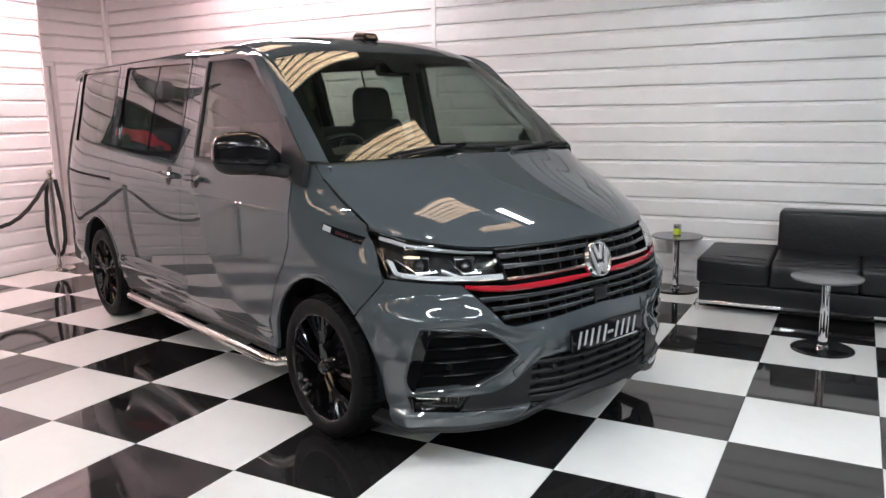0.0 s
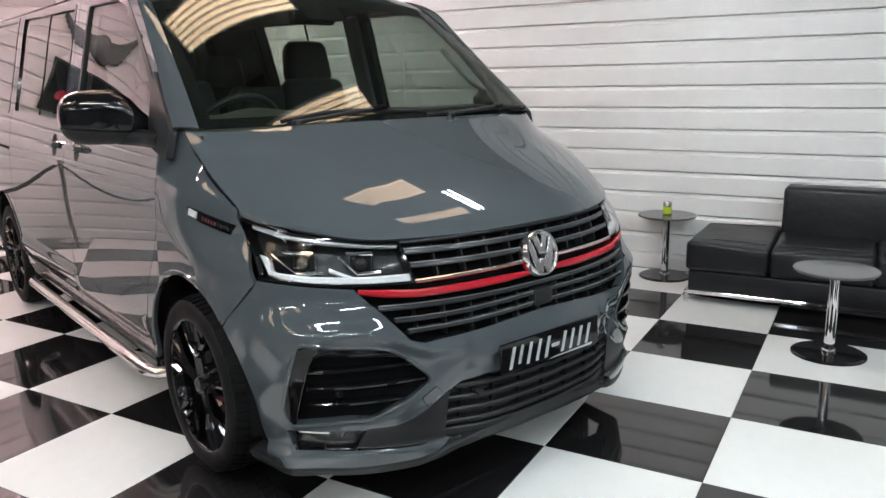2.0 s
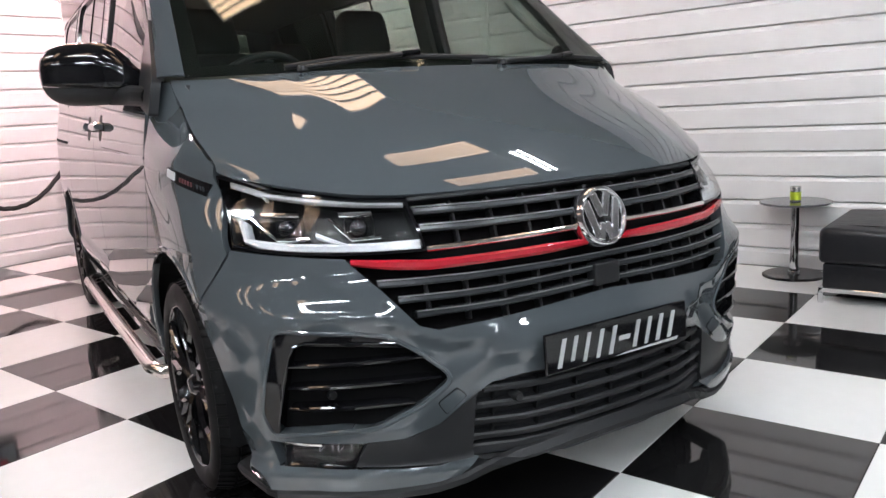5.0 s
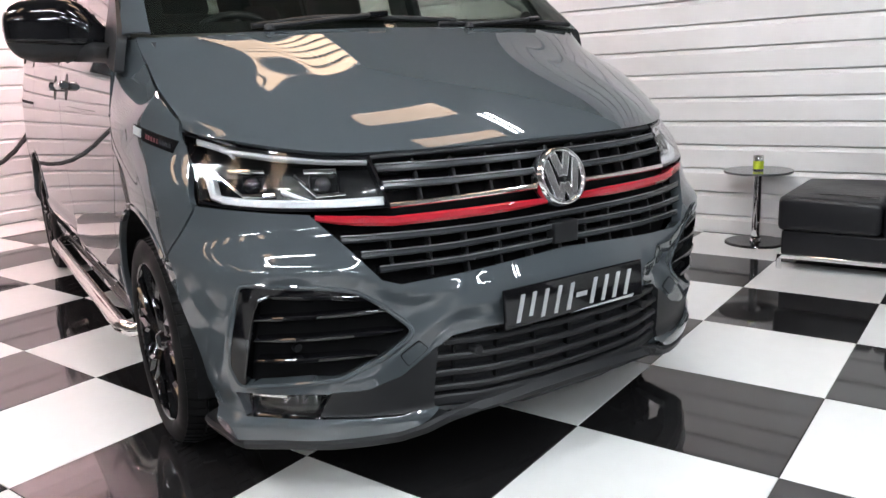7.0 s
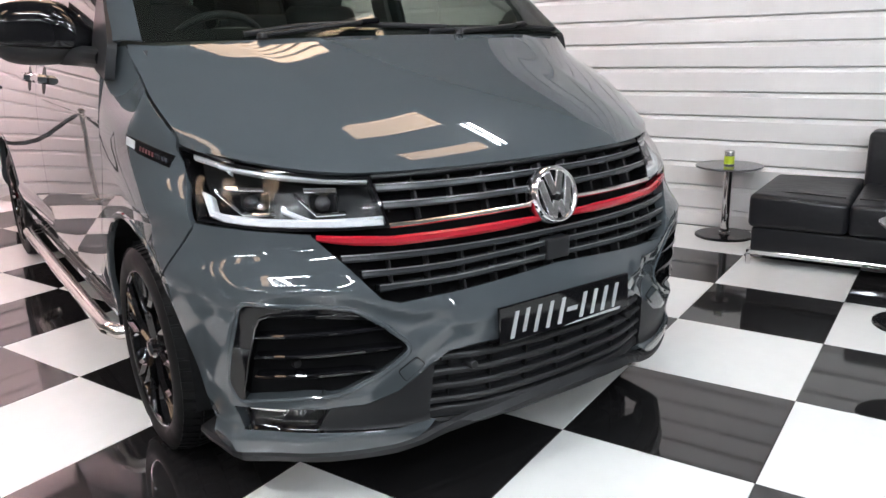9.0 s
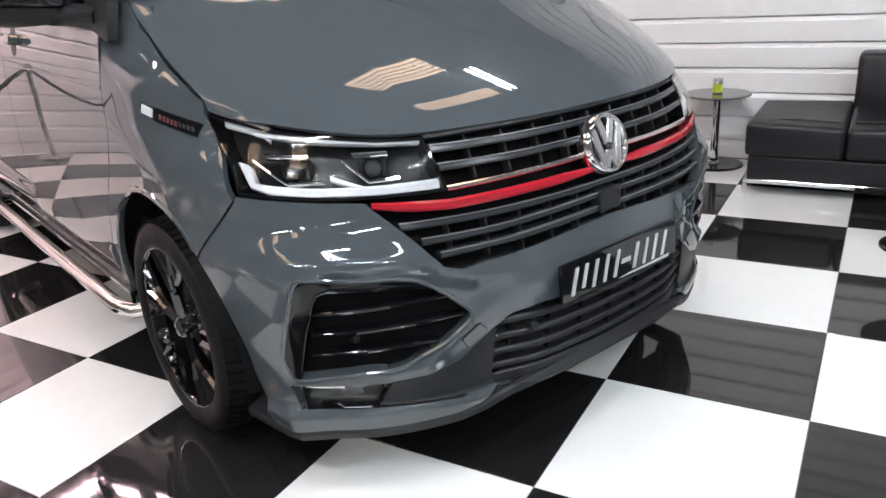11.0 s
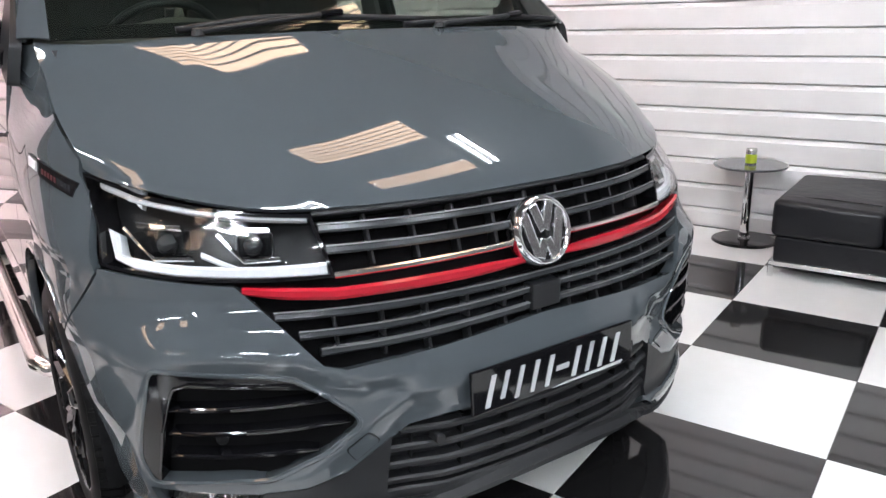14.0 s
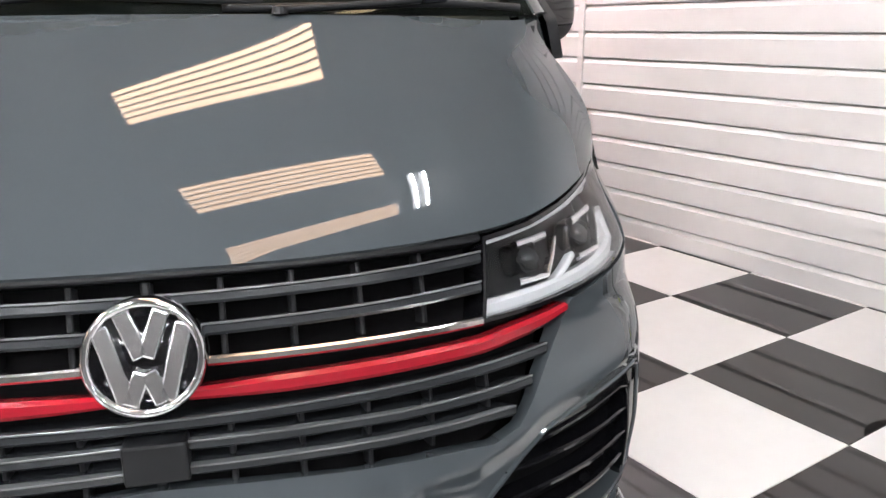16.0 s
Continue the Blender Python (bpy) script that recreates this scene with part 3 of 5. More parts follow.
# roundel: a dark dish, a chrome ring and plain slanting bars
c, n = nose_skin(*ax(0, 0.82))
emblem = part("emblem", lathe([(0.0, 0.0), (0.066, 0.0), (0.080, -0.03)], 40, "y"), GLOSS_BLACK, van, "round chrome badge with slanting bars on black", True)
emblem.matrix_basis = pose(0, 0.800, 0.820, 14)
part("ring", lathe([(0.066, -0.005), (0.068, 0.010), (0.073, 0.013), (0.078, 0.010), (0.081, -0.02)], 48, "y"), CHROME, emblem, smooth=True)
for x0, z0, x1, z1 in ((0.024, 0.058, 0.004, 0.004), (-0.024, 0.058, -0.004, 0.004), (0.052, 0.040, 0.026, -0.055), (-0.052, 0.040, -0.026, -0.055), (0.020, -0.058, 0.005, -0.022), (-0.020, -0.058, -0.005, -0.022)):
    d = math.degrees(math.atan2(x1 - x0, z1 - z0))
    bar = part("bar", block(-0.0118, 0.0118, -0.004, 0.010, -math.dist((x0, z0), (x1, z1)) / 2 - 0.004, math.dist((x0, z0), (x1, z1)) / 2 + 0.004, 0.003), SATIN, emblem)
    bar.matrix_basis = pose((x0 + x1) / 2, 0, (z0 + z1) / 2, 0, d, 0)

# show plate with plain slanted blocks
plate = part("show_plate", block(-0.249, 0.249, -0.006, 0.004, -0.052, 0.052, 0.003), GLOSS_BLACK, van, "black show plate with silver slanted marks")
plate.matrix_basis = pose(0, 0.858, 0.505, 3)


def slanted(x0, x1, z0, z1, lean=0.30):
    return [(x0 + lean * z0, z0), (x1 + lean * z0, z0), (x1 + lean * z1, z1), (x0 + lean * z1, z1)]


def letter_block(loop, name="mark"):
    n = len(loop)
    verts = [(-x, 0.004, z) for x, z in loop] + [(-x, 0.0065, z) for x, z in loop]
    faces = [tuple(range(n, 2 * n)), tuple(reversed(range(n)))] + [(i, (i + 1) % n, n + (i + 1) % n, n + i) for i in range(n)]
    part(name, (verts, faces), SILVER, plate)


for x0, x1, z0, z1 in ((-0.204, -0.191, -0.040, 0.032), (-0.164, -0.152, -0.030, 0.032), (-0.121, -0.109, -0.040, 0.032), (-0.076, -0.064, -0.040, 0.032), (-0.032, -0.019, -0.040, 0.032), (-0.004, 0.034, -0.011, 0.001),
                       (0.052, 0.065, -0.038, 0.032), (0.096, 0.108, -0.038, 0.032), (0.138, 0.151, -0.038, 0.032), (0.182, 0.195, -0.038, 0.032)):
    letter_block(slanted(x0, x1, z0, z1))
letter_block([(-0.02, -0.050), (0.205, -0.050), (0.212, -0.042), (0.02, -0.046)], "underline")

# headlamps
for side in (1, -1):
    flip = (lambda lp: lp) if side > 0 else mirrored
    top = [("y", 0.268, 0.986), ("y", 0.36, 0.966), ("x", 0.78, 0.952), ("x", 0.68, 0.931), ("x", 0.60, 0.919), ("x", 0.503, 0.913)]
    low = [("x", 0.486, 0.789), ("x", 0.60, 0.789), ("x", 0.70, 0.792), ("x", 0.80, 0.801), ("y", 0.41, 0.813), ("y", 0.345, 0.895)]
    loop = flip(half(top + low))
    lamp = skin("headlamp", nose_skin, loop, [], BEZEL, van, -0.075, 0.04, 0.002, "clear headlamp with twin projectors and white light bar")
    skin("lamp_seal", nose_skin, loop, [shrink(loop, 0.007)], GLOSS_BLACK, lamp, -0.003, 0.03, 0.07)
    skin("lamp_cover", nose_skin, shrink(loop, 0.006), [], LENS, lamp, -0.001, 0.04, 0.004)

    def along(points):
        return [(side * u, z) for u, z in half(points)]
    bar = ribbon("light_bar", nose_skin, along([("x", 0.497, 0.806), ("x", 0.62, 0.807), ("x", 0.76, 0.814), ("x", 0.830, 0.824), ("y", 0.430, 0.836), ("y", 0.380, 0.885)]), 0.030, 0.03, -0.018, LED, lamp, "white light bar")
    ribbon("bar_edge", nose_skin, along([("x", 0.498, 0.793), ("x", 0.62, 0.795), ("x", 0.76, 0.802), ("x", 0.83, 0.812)]), 0.006, 0.03, -0.010, CHROME, lamp)
    ribbon("light_spur", nose_skin, along([("x", 0.655, 0.815), ("x", 0.715, 0.850)]), 0.013, 0.02, -0.022, LED, lamp)
    ribbon("top_strip", nose_skin, along([("x", 0.512, 0.906), ("x", 0.60, 0.913), ("x", 0.70, 0.924), ("x", 0.80, 0.942)]), 0.009, 0.02, -0.008, LED, lamp)
    ribbon("turn_lamp", nose_skin, along([("x", 0.79, 0.936), ("y", 0.41, 0.946), ("y", 0.31, 0.966)]), 0.024, 0.02, -0.012, LED, lamp)
    for x, z in ((0.775, 0.872), (0.625, 0.866)):
        p, n = nose_skin(*ax(side * x, z))
        eye = part("projector", lathe([(0.0, 0.018), (0.012, 0.015), (0.021, 0.005), (0.024, -0.005), (0.026, -0.03)], 24, "y"), TABLE_BLACK, lamp, "dark glass projector in a chrome cup", True)
        eye.matrix_basis = Matrix.Translation(p - n * 0.045) @ pose(0, 0, 0, 0, 0, math.degrees(math.atan2(-n[0], n[1])))
        part("cup", block(-0.036, 0.036, -0.04, -0.01, -0.026, 0.026, 0.008), BEZEL, eye)
        ribbon("projector_trim", nose_skin, along([("x", x - 0.045, z - 0.030), ("x", x + 0.02, z - 0.032), ("x", x + 0.052, z + 0.020)]), 0.010, 0.015, -0.022, CHROME, lamp)
        ribbon("projector_brow", nose_skin, along([("x", x - 0.04, z + 0.026), ("x", x + 0.03, z + 0.028)]), 0.011, 0.015, -0.022, CHROME, lamp)

# bonnet
SHUT = [(0.275, 0.994), (0.262, 1.018), (0.195, 1.060), (0.075, 1.118), (-0.055, 1.187), (-0.112, 1.254)]
shut_y = curve([(i / 5, y) for i, (y, z) in enumerate(SHUT)])
shut_z = curve([(i / 5, z) for i, (y, z) in enumerate(SHUT)])


bonnet_low = curve([(0.0, 0.924), (0.50, 0.922), (0.60, 0.9265), (0.68, 0.9375), (0.78, 0.9585), (0.845, 0.9745), (0.87, 0.991)])


def bonnet_front(a):
    x = 0.866 * abs(a)
    z = bonnet_low(x)
    p = nose(*ax(x, z))
    return np.array((math.copysign(p[0], a), p[1], z))


def bonnet_rear(a):
    return np.array((0.835 * a, 0.078 - 0.095 * a * a, 1.262 - 0.016 * a * a))


def bonnet_skin(s, b):
    a = 2 * s - 1
    k, f, r = abs(a), bonnet_front(a), bonnet_rear(a)
    crease = (0.496 + 0.10 * ss(0.55, 1.0, b)) / 0.866
    d = (k - crease) / (1 - crease)
    out = 0.5 * (d + math.sqrt(d * d + 0.00012 + 0.0010 * b * b))
    rise = (1 - b) - (1 - b) ** 4.9
    lift = rise * (0.038 + (0.021 - 0.052 * b) * min(k / crease, 1.3) ** 2) * (1 - min(out, 1.0))
    p = f + (r - f) * b + np.array((0, 0.35, 1.0)) * (lift - 0.020 * ss(0.0, 0.06, b) * max(0.0, out * (1 - out)))
    p[2] += 0.070 * b * b * (1 - b) * ss(0.42, 0.75, k)
    f1, r1 = bonnet_front(1), bonnet_rear(1)
    edge = nose(*ay(shut_y(b), shut_z(b))) - (f1 + (r1 - f1) * b)
    return p + edge * np.array((math.copysign(1, a), 1, 1)) * np.power(min(out, 1.0), (1.03, 1.03 + 2.5 * b * b, 1.03 + 2.5 * b * b))


v, f, nn = sheet(lambda s, b: bonnet_skin(1 - s, b), 180, 40, 0.012)
part("bonnet", (v, f), GREY, van, smooth=True, normals=nn)

# wings
for side in (1, -1):
    loop = trace([(0.262, 0.980), (0.335, 0.893), (0.398, 0.797), (0.337, 0.719)] + arc(ARCH_Y, AXLE_Z, ARCH, 46, 176, 30) + [(-0.460, 0.31), (-0.462, 0.48), (-0.385, 0.655), (-0.285, 0.785), (-0.228, 0.90), (-0.222, 1.248)] + [(y, z - 0.006) for y, z in reversed(SHUT[1:])])
    loop = loop if side > 0 else mirrored(loop)
    wing = skin("front_wing", nose_skin, loop, [], GREY, van, 0.0, 0.03, 0.02)
    lip = trace(arc(ARCH_Y, AXLE_Z, ARCH + 0.006, 48, 172, 30))
    ribbon("arch_lip", nose_skin, [(side * u, z) for u, z in lip], 0.022, 0.02, 0.004, GREY, wing)
    badge = [ay(0.262, 0.962), ay(0.25, 0.930), ay(0.10, 0.958), ay(0.035, 0.982), ay(0.03, 1.006), ay(0.10, 0.995)]
    badge = badge if side > 0 else mirrored(badge)
    side_badge = skin("side_badge", nose_skin, badge, [], GLOSS_BLACK, van, 0.004, 0.03, 0.008, "black side badge with clear repeater lamp")
    ribbon("repeater", nose_skin, [(side * u, z) for u, z in (ay(0.04, 0.990), ay(0.085, 0.980))], 0.024, 0.006, 0.007, LED, side_badge)
    for i in range(9):
        y = 0.112 + i * 0.0145
        ribbon("badge_mark", nose_skin, [(side * u, z) for u, z in (ay(y, 0.973 - (y - 0.11) * 0.20), ay(y + 0.009, 0.971 - (y - 0.11) * 0.20))], 0.013, 0.002, 0.0055, BADGE_RED if i < 5 else SLAT, side_badge)

# flanks: doors, rear quarter, glass
A_PILLAR = [(0.143, 1.262), (0.36, 1.455), (0.568, 1.654), (0.70, 1.765), (0.88, 1.825), (1.06, 1.838)]
for side in (1, -1):
    surf = flank(side)
    door_hole = rounded([(0.335, 1.260), (1.315, 1.234), (1.318, 1.785), (0.90, 1.778), (0.785, 1.745), (0.60, 1.60), (0.425, 1.445), (0.35, 1.36)], 0.03)
    slide_hole = rounded([(1.55, 1.240), (2.62, 1.262), (2.64, 1.815), (1.54, 1.790)], 0.03)
    rear_hole = rounded([(2.77, 1.268), (3.62, 1.29), (3.68, 1.825), (2.78, 1.815)], 0.035)
    door_loop = [(0.228, 1.25), (0.234, 0.90), (0.291, 0.785), (0.391, 0.655), (0.468, 0.48), (0.466, 0.31), (1.468, 0.305), (1.468, 1.838)] + list(reversed(A_PILLAR))
    door = skin("front_door", surf, door_loop, [door_hole], GREY, van, 0.0, 0.04, 0.03)
    slide = skin("sliding_door", surf, [(1.474, 0.305), (2.60, 0.305), (2.60, 0.42), (2.66, 0.60), (2.694, 0.75), (2.694, 1.838), (1.474, 1.838)], [slide_hole], GREY, van, 0.0, 0.045, 0.03)
    quarter = skin("rear_quarter", surf, [(2.70, 1.838), (2.70, 0.75), (2.665, 0.60), (2.605, 0.42), (2.605, 0.34)] + [(-y, z) for y, z in arc(REAR_AXLE, AXLE_Z, ARCH, 0, 180, 30)] + [(3.45, 0.30), (3.90, 0.34), (3.93, 1.0), (3.90, 1.5), (3.84, 1.838)], [rear_hole], GREY, van, 0.0, 0.045, 0.03)
    ribbon("arch_lip", surf, [(-y, z) for y, z in arc(REAR_AXLE, AXLE_Z, ARCH + 0.006, 8, 172, 36)], 0.022, 0.02, 0.004, GREY, quarter)
    # left rear pane is opaque black, blanked to keep the cabin dark there
    for owner, hole, glass_name, tint in ((door, door_hole, "door_window", DOOR_GLASS), (slide, slide_hole, "sliding_window", PRIVACY), (quarter, rear_hole, "rear_side_window", PRIVACY if side > 0 else GLOSS_BLACK)):
        pane = skin(glass_name, surf, shrink(hole, -0.004), [], tint, owner, -0.008, 0.06, 0.004)
        skin("window_seal", surf, shrink(hole, -0.012), [shrink(hole, 0.014)], PLASTIC if tint is DOOR_GLASS else GLOSS_BLACK, owner, 0.0025, 0.05, 0.012)
    skin("window_divider", surf, [(2.045, 1.262), (2.062, 1.262), (2.062, 1.80), (2.045, 1.80)], [], GLOSS_BLACK, slide, -0.004, 0.05, 0.006)
    skin("mirror_mount", surf, rounded([(0.115, 1.150), (0.255, 1.180), (0.335, 1.262), (0.385, 1.465), (0.345, 1.430), (0.160, 1.290), (0.118, 1.250)], 0.012, 3), [], PLASTIC, door, 0.010, 0.04, 0.028)
    ribbon("waist_line", surf, [(0.236, 1.026), (1.464, 1.047)], 0.009, 0.006, 0.0022, GREY, door)
    ribbon("waist_line", surf, [(1.478, 1.047), (2.69, 1.066)], 0.009, 0.006, 0.0022, GREY, slide)
    ribbon("door_rail", surf, [(2.70, 1.052), (3.30, 1.062), (3.80, 1.078)], 0.024, 0.02, 0.001, DARK, quarter, "black sliding door rail")
    for y in (1.17, 1.56):
        owner = door if y < 1.4 else slide
        # flat black ellipse painted for the shade in the handle's dished recess
        dish = [(y + 0.09 + 0.042 * math.cos(a), 1.126 + 0.055 * math.sin(a)) for a in np.linspace(0, 2 * math.pi, 20, endpoint=False)]
        skin("recess_shade", surf, dish, [], PLASTIC, owner, 0.0015, 0.03, 0.004)
        handle = ribbon("door_handle", surf, [(y - 0.01, 1.128), (y + 0.08, 1.132), (y + 0.19, 1.128)], 0.036, 0.034, 0.038, GREY, owner, taper=0.4)
        p, n = surf(y + 0.205, 1.128)
        part("lock", lathe([(0, 0.004), (0.010, 0.004), (0.012, 0)], 12, "x", tuple(p + n * 0.003)), CHROME, owner)
    ribbon("sill", surf, [(0.44, 0.292), (1.5, 0.292), (2.60, 0.292)], 0.024, 0.05, -0.004, PLASTIC, van, "black plastic sill")
    path = [(side * 0.86, -0.42, 0.268), (side * 0.935, -0.43, 0.270), (side * 0.962, -0.50, 0.272), (side * 0.964, -1.5, 0.270), (side * 0.962, -2.42, 0.268), (side * 0.935, -2.50, 0.266), (side * 0.86, -2.53, 0.260)]
    part("side_step", tube(path, 0.027, 14), STEEL, van, "polished steel side step bar", True)

# roof
def roof_z(x, y):
    droop = 0.100 * (max(0.0, y + 1.12) / 0.45) ** 2 + 0.05 * (max(0.0, -3.5 - y) / 0.45) ** 2
    return 1.838 + 0.075 * (1 - min(1.0, abs(x) / 0.757) ** 3.2) - droop


def screen_top(a):
    return np.array((0.728 * a, -0.660 - 0.020 * a * a, 0.0))


def roof_skin(s, b):
    a = 2 * s - 1
    front = screen_top(a)
    wide = 0.728 + 0.029 * ss(0.0, 0.14, b)
    y = front[1] + (-3.93 - front[1]) * b
    x = wide * a
    return np.array((x, y, roof_z(x, y) - (0.0 if b > 0.001 else 0.004)))


v, f, nn = sheet(roof_skin, 40, 60, 0.03)
if nn[len(nn) // 4][2] < 0:
    v, f, nn = sheet(lambda s, b: roof_skin(1 - s, b), 40, 60, 0.03)
roof = part("roof", (v, f), GREY, van, smooth=True, normals=nn)
pod = block(-0.055, 0.055, -0.075, 0.075, 0.0, 0.045, 0.018, 3)
for vert in pod.verts:
    vert.co.x *= 1 - 5 * max(0, vert.co.z)
    vert.co.y *= 1 - 6 * max(0, vert.co.z)
part("aerial", pod, GLOSS_BLACK, roof, "small black roof aerial pod").matrix_basis = pose(0, -0.90, roof_z(0, -0.90) - 0.006, -6)

# windscreen, pillars, cowl, wipers
def screen(s, b):
    a = 2 * s - 1
    base = np.array((0.832 * a, 0.055 - 0.105 * a * a, 1.266 - 0.004 * a * a))
    top = screen_top(a)
    top[2] = roof_z(top[0], top[1]) - 0.006
    p = base + (top - base) * b
    bulge = 0.010 * (1 - (2 * b - 1) ** 2)
    return p + np.array((0, 0.62, 0.78)) * bulge


def outward(f, nu, nv, thick, up):
    v, fc, nn = sheet(f, nu, nv, thick)
    mid = nn[(nu // 2) * (nv + 1) + nv // 2]
    if np.dot(mid, up) < 0:
        v, fc, nn = sheet(lambda s, b: f(1 - s, b), nu, nv, thick)
    return v, fc, nn


v, f, nn = outward(screen, 40, 16, 0.005, (0, 0.6, 0.8))
glass = part("windscreen", (v, f), WINDSCREEN, van, "clear raked windscreen", True, nn)


def band(lo_s, hi_s, lo_b, hi_b):
    def at(s, b):
        p = screen(lo_s + (hi_s - lo_s) * s, lo_b + (hi_b - lo_b) * b)
        return p - np.array((0, 0.62, 0.78)) * 0.007
    return at


for name, lim in (("screen_border", (0.0, 0.03, 0, 1)), ("screen_border", (0.97, 1.0, 0, 1)), ("screen_border", (0.03, 0.97, 0, 0.06)), ("screen_border", (0.03, 0.97, 0.91, 1.0)), ("mirror_mask", (0.43, 0.57, 0.78, 0.91))):
    v, f, nn = outward(band(*lim), 16, 12, 0.002, (0, 0.6, 0.8))
    part(name, (v, f), DARK, glass, smooth=True, normals=nn)
pillar_y, pillar_z = curve([(i / 5, -u) for i, (u, z) in enumerate(A_PILLAR)]), curve([(i / 5, z) for i, (u, z) in enumerate(A_PILLAR)])
for side in (1, -1):
    surf = flank(side)

    def pillar(s, b):
        o, _ = surf(-pillar_y(b), pillar_z(b))
        q = screen(0.5 + side * 0.5, min(1.0, b / 0.62)) if b < 0.62 else roof_skin(0.5 + side * 0.5, (b - 0.62) / 0.38 * 0.1115)
        p = o + (q - o) * s
        return p + np.array((side * 0.6, 0.35, 0.7)) * 0.006 * 4 * s * (1 - s) * (1 - 0.9 * ss(0.55, 1.0, b))
    v, f, nn = outward(pillar, 8, 30, 0.006, (side * 0.6, 0.4, 0.6))
    part("windscreen_pillar", (v, f), GREY, van, smooth=True, normals=nn)
    # cant rail: closes flank to roof behind the pillar

    def corner(s, b):
        y = -1.06 - b * 2.78
        o, _ = surf(-y, 1.836)
        q = roof_skin(0.5 + side * 0.5, (y + 0.70) / (-3.93 + 0.70))
        return o + (q - o) * s + np.array((side * 0.004, 0, 0.004))
    v, f, nn = outward(corner, 2, 30, 0.006, (side * 0.8, 0, 0.6))
    part("cant_rail", (v, f), GREY, van, smooth=True, normals=nn)


def cowl(s, b):
    a = 2 * s - 1
    r, w = bonnet_rear(a * 0.97), screen(s, 0.0)
    r = r - np.array((0, -0.01, 0.022))
    return r + (w - r) * b - np.array((0, 0, 0.006 + 0.055 * ss(0.6, 0.95, abs(a)) * (1 - 0.6 * b)))


v, f, nn = outward(cowl, 30, 3, 0.01, (0, 0, 1))
part("scuttle", (v, f), PLASTIC, van, "black plastic scuttle panel", True, nn)
for line, arm_line in (([(0.548, 0.004), (0.325, 0.046), (0.086, 0.042), (-0.188, 0.026)], [(0.50, -0.020), (0.274, 0.020), (0.086, 0.050)]),
                       ([(-0.103, 0.0), (-0.394, 0.012), (-0.60, 0.024), (-0.79, 0.012)], [(-0.22, -0.020), (-0.44, 0.004), (-0.60, 0.030)])):
    def lying(points, high, n=12):
        at = curve([(-x, b) for x, b in points])
        out = []
        for k in range(n + 1):
            x = points[0][0] + (points[-1][0] - points[0][0]) * k / n
            out.append(screen(0.5 + 0.5 * x / 0.832, at(-x)) + np.array((0, 0.62, 0.78)) * high)
        return out
    wiper = part("wiper", tube(lying(line, 0.009), 0.0055, 8, flat=1.6), PLASTIC, van, "black windscreen wiper", True)
    arm = lying(arm_line, 0.021)
    part("arm", tube(arm, 0.0105, 8, flat=0.75), PLASTIC, wiper, smooth=True)
    part("clip", tube(arm[-3:], 0.0125, 8, flat=0.8), GLOSS_BLACK, wiper)
    part("pivot", lathe([(0, 0.02), (0.014, 0.016), (0.018, 0)], 12, "z", tuple(arm[0] - np.array((0, 0, 0.01)))), PLASTIC, wiper)

# door mirrors
for side in (1, -1):
    def housing(s, b, low):
        t, h = 2 * math.pi * s, (b - 0.5) * math.pi
        cx, sx, k = math.cos(t), math.sin(t), abs(math.cos(h)) ** 0.5
        x = 0.150 * math.copysign(abs(cx) ** 0.62, cx) * k
        z = 0.100 * math.copysign(abs(sx) ** 0.72, sx) * k
        inner = max(0.0, -x / 0.150)
        if z > 0:
            z *= 1 - 0.88 * inner ** 3.2
        x -= 0.030 * inner ** 2 * ss(0.04, -0.06, z)
        seam = -0.046 + 0.012 * x / 0.150
        z = min(z, seam) if low else max(z, seam + 0.002)
        y = 0.100 * math.sin(h) if h > 0 else 0.03 * math.sin(h)
        grow = 0.985 if low else 1.0
        return np.array((side * x * grow, y * grow, z))
    mirror = part("door_mirror", lathe([(0, 0), (0.001, 0)], 4), GLOSS_BLACK, van, "gloss black door mirror with matt lower shell")
    mirror.matrix_basis = pose(1.035, -0.445, 1.298, 0, 0, -24) if side > 0 else pose(-0.99, -0.535, 1.275, 0, 0, 32)
    back = mirror.matrix_basis.inverted()
    v, f, nn = outward(lambda s, b: housing(s, b, False), 56, 28, 0.0, (0, 1, 0))
    part("cap", (v, f), GLOSS_BLACK, mirror, smooth=True)
    v, f, nn = outward(lambda s, b: housing(s, b, True), 56, 28, 0.0, (0, 1, 0))
    part("lower_shell", (v, f), PLASTIC, mirror, smooth=True)
    part("mirror_glass", block(-0.118, 0.110, -0.037, -0.031, -0.075, 0.05, 0.002), CHROME, mirror)
    foot = [back @ Vector(p) for p in ((side * 0.985, -0.42 if side > 0 else -0.50, 1.228), (side * 0.94, -0.33, 1.222), (side * 0.895, -0.24, 1.212))]
    part("foot", tube(foot, 0.040, 14, flat=0.8), PLASTIC, mirror, smooth=True)

# rear end
def tail(s, b):
    x, z = (2 * s - 1), 0.30 + 1.55 * b
    wide = flank(1)(3.90 - 0.05 * b, z)[0][0]
    return np.array((x * wide, -3.93 - 0.05 * (1 - abs(x) ** 3) + 0.06 * ss(0.6, 1, b), z))


